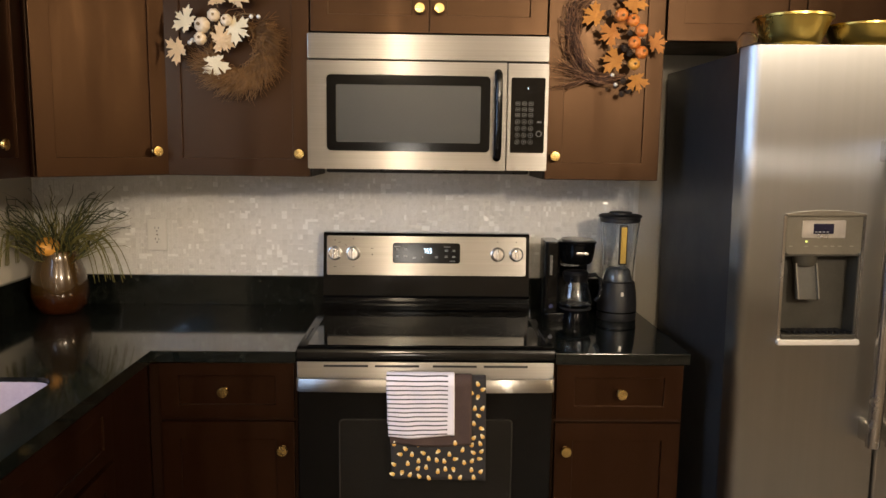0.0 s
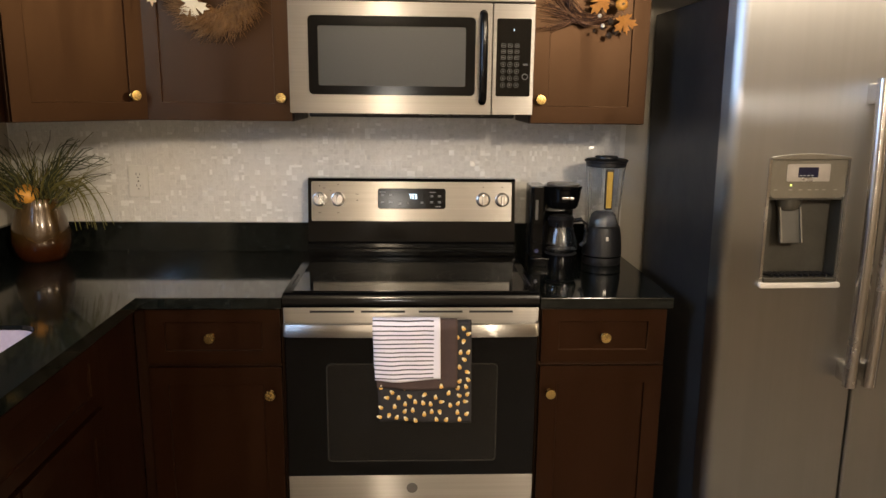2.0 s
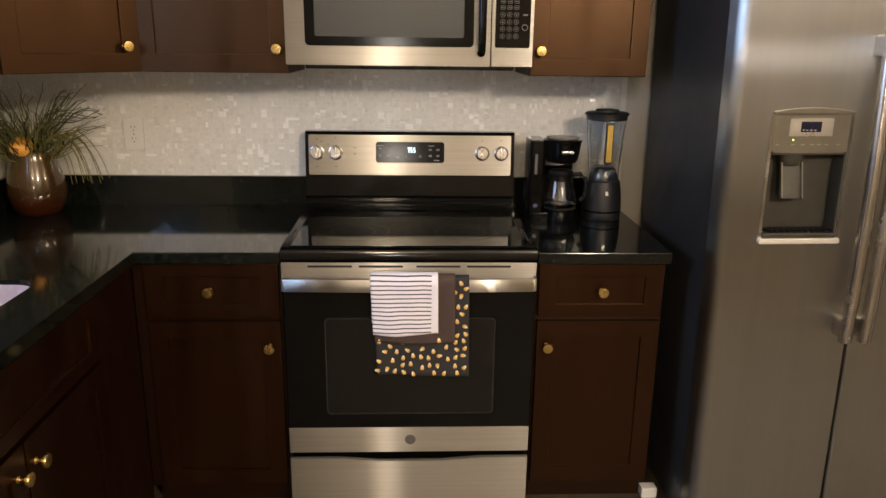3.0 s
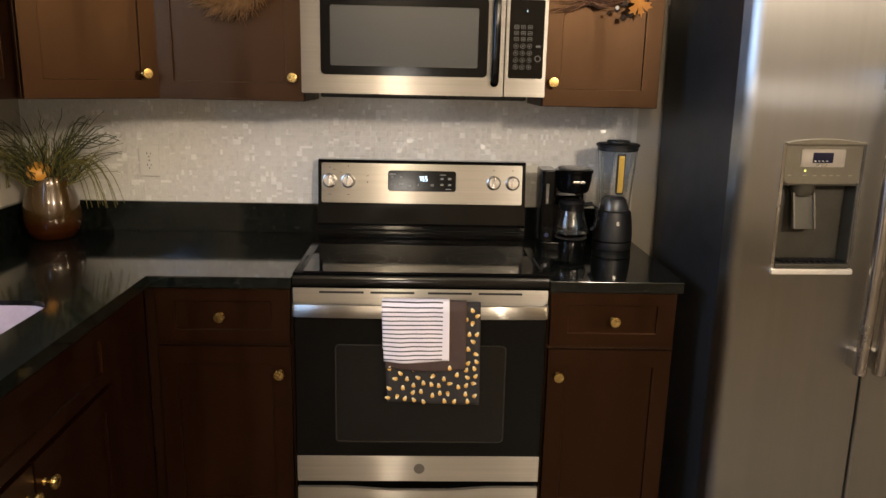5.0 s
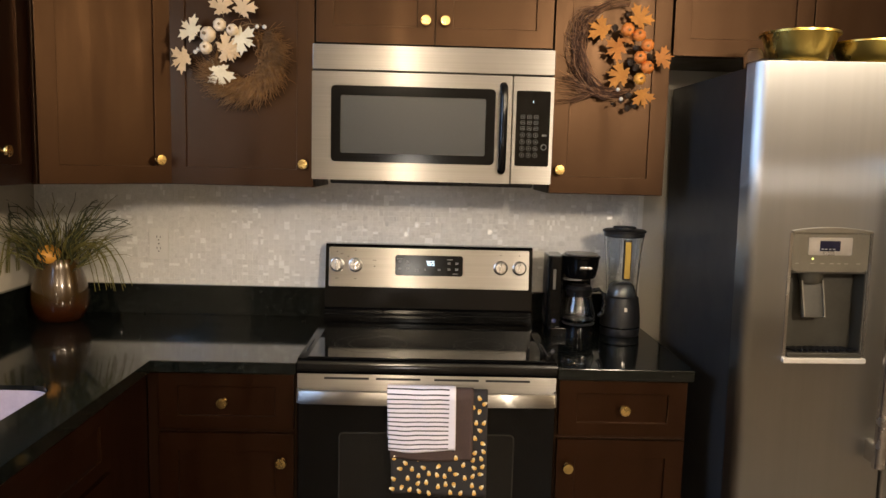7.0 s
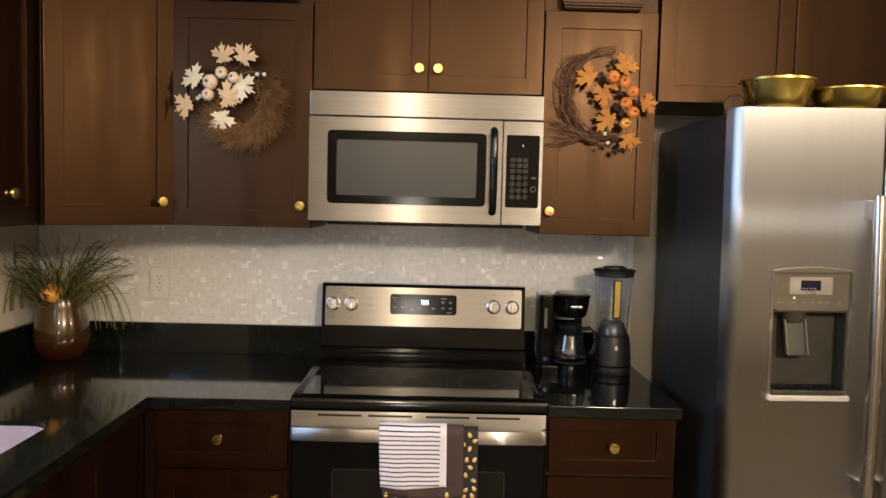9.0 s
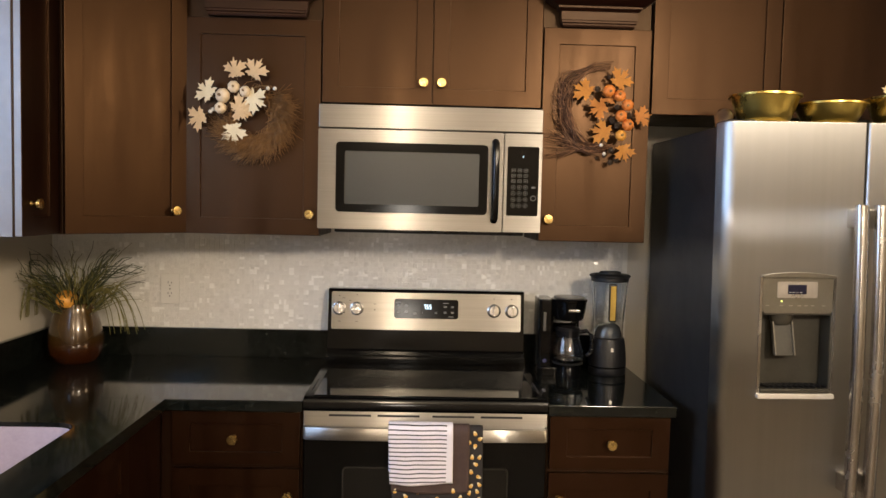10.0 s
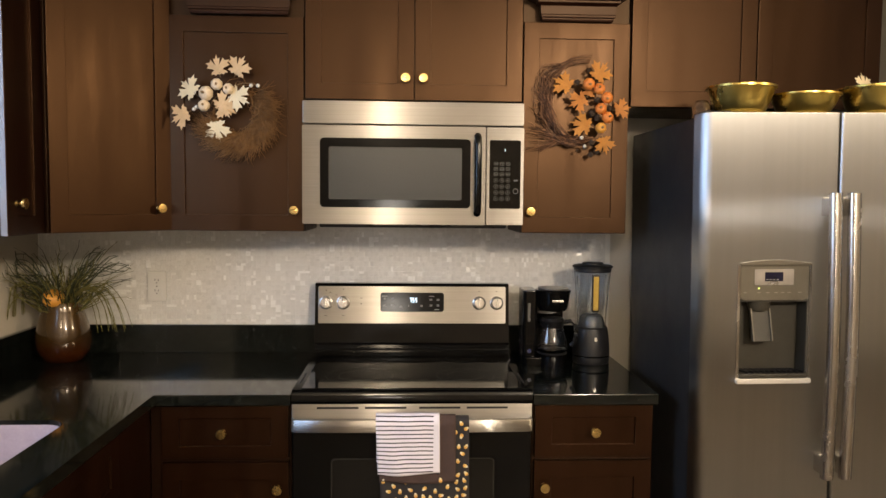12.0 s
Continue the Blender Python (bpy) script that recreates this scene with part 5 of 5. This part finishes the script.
part("pedestal", lathe([(0, 0), (0.046, 0), (0.048, 0.004), (0.046, 0.036), (0.052, 0.046), (0, 0.046)], 32, pose(0.018, -0.045, 0)), BLACK_GLOSS, cm, "round pedestal under the warming plate")
part("warming_plate", lathe([(0, 0.046), (0.054, 0.046), (0.056, 0.049), (0.050, 0.052), (0, 0.052)], 32, pose(0.018, -0.045, 0)), DARK, cm)
part("water_tank", extrude(rounded(-0.094, -0.040, -0.055, 0.075, 0.014), Matrix.Translation((0, 0, 0.030)), 0.252, 0.005), BLACK_GLOSS, cm, "tall black water tank")
part("water_gauge", box(-0.078, -0.068, -0.0565, -0.054, 0.165, 0.235, 0.001), GREY_PLASTIC, cm)
part("power_switch", disc(-0.070, -0.055, 0.055, 0.008, 0.003, 16), surf("blue_black_switch", (0.02, 0.025, 0.06), (0.03, 0.035, 0.09), 20, 0.25, bump=0.0), cm, "round blue-black switch")
part("rear_column", extrude(rounded(-0.04, 0.072, 0.020, 0.075, 0.012), Matrix.Translation((0, 0, 0.03)), 0.19, 0.003), BLACK_GLOSS, cm)
hd_ = part("brew_head", lathe([(0, 0.208), (0.048, 0.208), (0.054, 0.216), (0.060, 0.245), (0.063, 0.274), (0.066, 0.278), (0.066, 0.284), (0.060, 0.288), (0, 0.290)], 36, pose(0.018, -0.040, 0) @ Matrix.Diagonal((1.0, 1.15, 1, 1))), BLACK_GLOSS, cm, "rounded black brew basket head")
# grey here paints the sheen on a dark lid
part("lid", lathe([(0, 0.2895), (0.056, 0.2885), (0.056, 0.292), (0.04, 0.294), (0, 0.295)], 36, pose(0.018, -0.040, 0) @ Matrix.Diagonal((1.0, 1.15, 1, 1))), GREY_PLASTIC, cm, "flat dark lid coloured grey for its sheen")
part("badge", box(0.002, 0.044, -0.113, -0.1085, 0.244, 0.253, 0.002), SILVER, hd_, "plain silver name plate")
cf = thing("coffee_carafe", pose(0.521, -0.247, CT + 0.0521), "glass coffee carafe with black lid and handle", "carafe")
part("glass_jug", lathe([(0, 0.002), (0.050, 0.001), (0.059, 0.008), (0.062, 0.020), (0.056, 0.045), (0.044, 0.085), (0.039, 0.100), (0.0375, 0.100), (0.0425, 0.085), (0.0545, 0.045), (0.0605, 0.020), (0.057, 0.010), (0, 0.004)], 36), GLASS, cf, smooth=60)
part("collar", lathe([(0.0385, 0.092), (0.041, 0.092), (0.043, 0.104), (0.047, 0.118), (0.04, 0.128), (0, 0.130), (0, 0.112), (0.0375, 0.110)], 32), BLACK_PLASTIC, cf)
part("handle", tube([(0.040, -0.01, 0.112), (0.065, -0.02, 0.118), (0.082, -0.027, 0.104), (0.085, -0.028, 0.070), (0.080, -0.026, 0.040), (0.068, -0.02, 0.026)], 0.008, 10), BLACK_PLASTIC, cf)

# ---- blender ----
bl = thing("blender", pose(0.684, -0.190, CT), "matte black countertop blender with clear jar and gold accent", "blender")
part("base", lathe([(0, 0), (0.066, 0), (0.069, 0.006), (0.069, 0.026), (0.066, 0.030), (0.070, 0.034), (0.0695, 0.060), (0.066, 0.100), (0.0605, 0.134), (0.056, 0.139), (0, 0.139)], 40), MATTE_BLACK, bl, smooth=30)
part("base_trim", lathe([(0.0695, 0.0275), (0.0708, 0.0285), (0.0708, 0.0315), (0.0695, 0.0325)], 40), BLACK_GLOSS, bl)
part("jar_collar", lathe([(0, 0.138), (0.0515, 0.139), (0.050, 0.152), (0.043, 0.176), (0.032, 0.186), (0, 0.188)], 32), surf("smoked_plastic", (0.16, 0.17, 0.18), (0.24, 0.25, 0.26), 20, 0.18, 0.5, bump=0.0), bl, "smoked grey blade collar")
jr = part("jar", lathe([(0.055, 0.139), (0.054, 0.165), (0.057, 0.215), (0.064, 0.300), (0.069, 0.350), (0.0665, 0.350), (0.0615, 0.300), (0.0545, 0.215), (0.0515, 0.165), (0.0525, 0.139)], 8 * 5), THIN_GLASS, bl, "clear ribbed jar", smooth=60)
for i in range(6):
    a = radians(60 * i + 25)
    part("jar_rib", tube([(0.0565 * math.cos(a), 0.0565 * math.sin(a), 0.20), (0.068 * math.cos(a), 0.068 * math.sin(a), 0.335)], 0.003, 6), THIN_GLASS, jr)
part("lid", lathe([(0, 0.347), (0.064, 0.347), (0.070, 0.350), (0.0705, 0.362), (0.0755, 0.365), (0.076, 0.370), (0.070, 0.374), (0.040, 0.376), (0.040, 0.382), (0.036, 0.384), (0, 0.384)], 40), MATTE_BLACK, bl, smooth=40)
hn = part("handle", box(-0.022, 0.006, -0.092, -0.078, 0.205, 0.345, 0.005), MATTE_BLACK, bl, "black jar handle")
part("handle_insert", box(-0.0180, 0.0020, -0.0945, -0.0915, 0.212, 0.337, 0.001), surf("brushed_gold", (0.42, 0.29, 0.07), (0.50, 0.36, 0.10), 30, 0.4, 1.0, 0.0, (1, 1, 1)), hn, "brushed gold strip")
for z in (0.215, 0.332):
    part("handle_mount", box(-0.012, 0.008, -0.080, -0.058, z - 0.008, z + 0.008, 0.003), MATTE_BLACK, hn)
part("emblem", extrude([(-0.005, -0.007), (0.003, -0.007), (0.006, -0.003), (0.002, 0.0), (0.005, 0.004), (0.002, 0.007), (-0.005, 0.007)], Matrix.Translation((0.002, -0.0645, 0.098)) @ Matrix.Rotation(radians(-5), 4, "X") @ FRONT, 0.0024), SILVER, bl, "small plain pale emblem")

# ---- gold bowls on the refrigerator ----


def bowl(x, y, rim, h, foot, label):
    t = thing("bowl", pose(x, y, fridge_top(x)), label, "bowl", "gold bowls")
    k = 0.70
    part("shell", lathe([(0, 0.016), (rim * k * 0.92, 0.016), (rim * k, 0.022), (rim * 0.84, 0.016 + h * 0.45), (rim * 0.97, 0.014 + h * 0.94), (rim + 0.003, 0.014 + h * 0.95), (rim + 0.003, 0.016 + h), (rim * 0.955, 0.016 + h * 0.985), (rim * 0.82, 0.022 + h * 0.45), (rim * k * 0.9, 0.026), (0, 0.026)], 48), GOLD, t, smooth=50)
    part("foot_ring", lathe([(0, 0), (rim * foot, 0), (rim * foot * 1.02, 0.016), (0, 0.016)], 40), WHITE_PAINT, t, "pale rubber foot")
    return t


BOWLS = ((1.045, -0.615, 0.106, 0.088), (1.262, -0.600, 0.108, 0.066), (1.492, -0.615, 0.112, 0.088))
bowl(*BOWLS[0], 0.78, "gold metal bowl filled with autumn bits on the refrigerator")
bowl(*BOWLS[1], 0.74, "low gold metal bowl standing on the refrigerator")
bowl(*BOWLS[2], 0.74, "gold metal bowl at the far end of the refrigerator top")
rng = random.Random(5)
for dx, dy, r, mat, name, lab in ((-0.012, -0.03, 0.026, DARK_POD, "pine_cone", "dark round pod lying in the gold bowl"), (0.016, -0.045, 0.019, AMBER, "mini_pumpkin", "tiny yellow gourd lying in the gold bowl"), (0.070, -0.03, 0.024, CREAM, "mini_pumpkin", "tiny cream gourd lying in the gold bowl"), (-0.05, 0.03, 0.03, CREAM, "mini_pumpkin", "tiny cream gourd lying in the gold bowl")):
    bx, by, br, bh = BOWLS[0]
    t = thing(name, pose(bx + dx, by + dy, fridge_top(bx) + bh + 0.004), lab, "gourd")
    part("fruit", pumpkin_mesh(r, 0.8, m=pose(0, 0, 0, rng.uniform(-40, 40), 20, 0)), mat, t, smooth=60)
bx, by, br, bh = BOWLS[2]
t = thing("fabric_leaf", pose(bx - 0.055, by - 0.02, fridge_top(bx) + bh + 0.006), "pale fabric leaf standing up in the gold bowl", "leaf")
b = leaf_mesh(0.042, rng)
bmesh.ops.transform(b, matrix=pose(0, 0, 0.012, 80, 0, 20), verts=b.verts[:])
part("blade", b, PALE_LEAF, t)
t = thing("glass_dome", pose(0.925, -0.600, fridge_top(0.925)), "small clear glass jar behind the gold bowl", "jar")
part("jar", lathe([(0, 0), (0.030, 0), (0.032, 0.004), (0.030, 0.045), (0.020, 0.058), (0.018, 0.062), (0.0165, 0.06), (0.028, 0.044), (0.030, 0.006), (0, 0.004)], 28), GLASS, t, smooth=60)

# ---- towels on the oven handle ----


def stripes():
    m, t, p = nodes_of("striped_cotton")
    v = coords(t)
    sep = t.nodes.new("ShaderNodeSeparateXYZ")
    t.links.new(v, sep.inputs[0])
    n = put(t, "ShaderNodeTexNoise", Scale=9.0, Detail=2.0)
    t.links.new(v, n.inputs["Vector"])
    ma = t.nodes.new("ShaderNodeMath")
    ma.operation = "MULTIPLY_ADD"
    ma.inputs[1].default_value = 0.008
    t.links.new(n.outputs["Fac"], ma.inputs[0])
    t.links.new(sep.outputs["Z"], ma.inputs[2])
    mo = t.nodes.new("ShaderNodeMath")
    mo.operation = "PINGPONG"
    mo.inputs[1].default_value = 0.0067
    t.links.new(ma.outputs[0], mo.inputs[0])
    lt = t.nodes.new("ShaderNodeMath")
    lt.operation = "LESS_THAN"
    lt.inputs[1].default_value = 0.0018
    t.links.new(mo.outputs[0], lt.inputs[0])
    edge = t.nodes.new("ShaderNodeMath")
    edge.operation = "LESS_THAN"
    edge.inputs[1].default_value = 0.079
    t.links.new(sep.outputs["X"], edge.inputs[0])
    both = t.nodes.new("ShaderNodeMath")
    both.operation = "MULTIPLY"
    t.links.new(lt.outputs[0], both.inputs[0])
    t.links.new(edge.outputs[0], both.inputs[1])
    mx = t.nodes.new("ShaderNodeMix")
    mx.data_type = "RGBA"
    mx.inputs["A"].default_value, mx.inputs["B"].default_value = (0.78, 0.75, 0.82, 1), (0.016, 0.012, 0.016, 1)
    t.links.new(both.outputs[0], mx.inputs["Factor"])
    t.links.new(mx.outputs["Result"], p.inputs["Base Color"])
    p.inputs["Roughness"].default_value = 0.85
    wv = put(t, "ShaderNodeTexNoise", Scale=420.0, Detail=2.0)
    t.links.new(v, wv.inputs["Vector"])
    bp = put(t, "ShaderNodeBump", Strength=0.35, Distance=0.001)
    t.links.new(wv.outputs["Fac"], bp.inputs["Height"])
    t.links.new(bp.outputs["Normal"], p.inputs["Normal"])
    return m


def drape_y(o, x, z, seed):
    """Depth of the hanging cloth in front of the handle."""
    fall = max(0.0, 0.84 - z)
    y = RF - 0.070 - o - 0.0025 * math.sin(x * 34 + seed) * min(1, fall * 9) - 0.0015 * math.sin(x * 71 + z * 22 + seed)
    return y + 0.012 * min(1.0, fall / 0.25)


def towel(name, x0, x1, zb, o, material, label, seed, slant=0.0, back=0.70):
    xm, zt = (x0 + x1) / 2, 0.8535 + o
    t = thing(name, pose(xm, RF - 0.055, zt - 0.008), label, "towel", "towels on the oven handle")
    path = [(RF - 0.024, back), (RF - 0.026, 0.80), (RF - 0.034, 0.838), (RF - 0.043, zt - 0.001), (RF - 0.052, zt), (RF - 0.062 - o * 0.5, zt - 0.002), (RF - 0.068 - o, 0.843)]
    b = bmesh.new()
    nx, nz = 30, 26
    rows = []
    for y, z in path:
        rows.append([(x0 + (x1 - x0) * i / nx, y, z) for i in range(nx + 1)])
    for k in range(1, nz + 1):
        row = []
        for i in range(nx + 1):
            u, f = i / nx, k / nz
            x = x0 + (x1 - x0) * u + slant * f * (1 - u * 0.6)
            z = 0.840 + (zb - 0.840) * f + 0.004 * math.sin(u * 5 + seed) * f
            row.append((x, drape_y(o, x, z, seed), z))
        rows.append(row)
    vs_ = [[b.verts.new((x - xm, y - RF + 0.055, z - zt)) for x, y, z in row] for row in rows]
    for lo, hi in zip(vs_, vs_[1:]):
        for i in range(nx):
            b.faces.new((lo[i], lo[i + 1], hi[i + 1], hi[i]))
    cl = part("cloth", b, material, t, smooth=80)
    md = cl.modifiers.new("thickness", "SOLIDIFY")
    md.thickness, md.offset = 0.0024, 0.0
    return t, xm, zt


DARK_CLOTH = surf("black_cotton", (0.016, 0.014, 0.015), (0.026, 0.023, 0.024), 60, 0.9, bump=0.4, fine=8)
BROWN_CLOTH = surf("brown_cotton", (0.050, 0.030, 0.026), (0.072, 0.045, 0.038), 40, 0.9, bump=0.4, fine=10)
CORN_Y = surf("candy_corn_yellow_print", (0.76, 0.50, 0.11), (0.84, 0.62, 0.24), 70, 0.85, bump=0.2)
CORN_W = surf("candy_corn_white_print", (0.78, 0.70, 0.54), (0.84, 0.78, 0.64), 70, 0.85, bump=0.2)
CORN_O = surf("candy_corn_orange_print", (0.60, 0.26, 0.04), (0.70, 0.34, 0.06), 70, 0.85, bump=0.2)
t, xm, zt = towel("dish_towel", -0.108, 0.173, 0.540, 0.0, DARK_CLOTH, "black dish towel printed with yellow candy corn", 0.4, 0.012)
rng = random.Random(8)
spots = []
tries = 0
while len(spots) < 90 and tries < 6000:
    tries += 1
    x, z = rng.uniform(-0.096, 0.166), rng.uniform(0.547, 0.836)
    if x < 0.11 and z > 0.665:
        continue
    if all(math.hypot(x - a, z - c) > 0.0225 for a, c, _ in spots):
        spots.append((x, z, rng.uniform(0, 360)))
for x, z, a in spots:
    m = Matrix.Translation((x - xm, 0, z - zt)) @ Matrix.Rotation(radians(a if rng.random() < 0.3 else rng.gauss(0, 35)), 4, "Y")
    shape = [(-0.0046, -0.0062), (0.0, -0.0078), (0.0046, -0.0062), (0.0056, -0.002), (0.0042, 0.004), (0.0018, 0.0082), (-0.0018, 0.0082), (-0.0042, 0.004), (-0.0056, -0.002)]
    b = bmesh.new()
    fo = []
    for lift in (0.0012, 0.0020):
        ring = []
        for px, pz in shape:
            q = m @ Vector((px, 0, pz))
            ring.append(b.verts.new((q.x, drape_y(0.0, q.x + xm, q.z + zt, 0.4) - RF + 0.055 - lift, q.z)))
        fo.append(ring)
    b.faces.new(fo[1])
    for i in range(9):
        b.faces.new((fo[0][i], fo[0][(i + 1) % 9], fo[1][(i + 1) % 9], fo[1][i]))
    kc = part("candy_corn_print", b, CORN_Y, t, smooth=None)
    for pts_, mt, nm in (([(-0.0036, 0.0030), (0.0036, 0.0030), (0.0015, 0.0079), (-0.0015, 0.0079)], CORN_W, "white_tip"), ([(-0.0040, -0.0056), (0.0, -0.0070), (0.0040, -0.0056), (0.0046, -0.0030), (-0.0046, -0.0030)], CORN_O, "orange_end")):
        b = bmesh.new()
        ring = []
        for px, pz in pts_:
            q = m @ Vector((px, 0, pz))
            ring.append(b.verts.new((q.x, drape_y(0.0, q.x + xm, q.z + zt, 0.4) - RF + 0.055 - 0.0024, q.z)))
        b.faces.new(ring)
        part(nm, b, mt, kc, smooth=None)
towel("dish_towel", -0.106, 0.132, 0.648, 0.004, BROWN_CLOTH, "plain brown dish towel folded over the oven handle", 1.7, 0.004)
towel("dish_towel", -0.113, 0.082, 0.676, 0.0085, stripes(), "white dish towel with thin dark stripes", 2.9, 0.006)

# ---- in the sink ----
rng = random.Random(3)
sc = thing("dish_scrubber", pose(-1.125, -1.002, 0.708), "white bobbly dish cloth lying in the sink", "dish cloth")
b = bmesh.new()
for i in range(150):
    a, r = rng.uniform(0, 2 * math.pi), 0.075 * math.sqrt(rng.random())
    s = bmesh.new()
    bmesh.ops.create_icosphere(s, subdivisions=1, radius=rng.uniform(0.007, 0.010))
    bmesh.ops.translate(s, vec=(r * math.cos(a), r * math.sin(a) * 0.8, 0.010 + 0.05 * rng.random() * (1 - (r / 0.08) ** 2)), verts=s.verts[:])
    join(b, s)
tagged(part("bobbles", b, WHITE_PAINT, sc, smooth=80), kind="stuff")
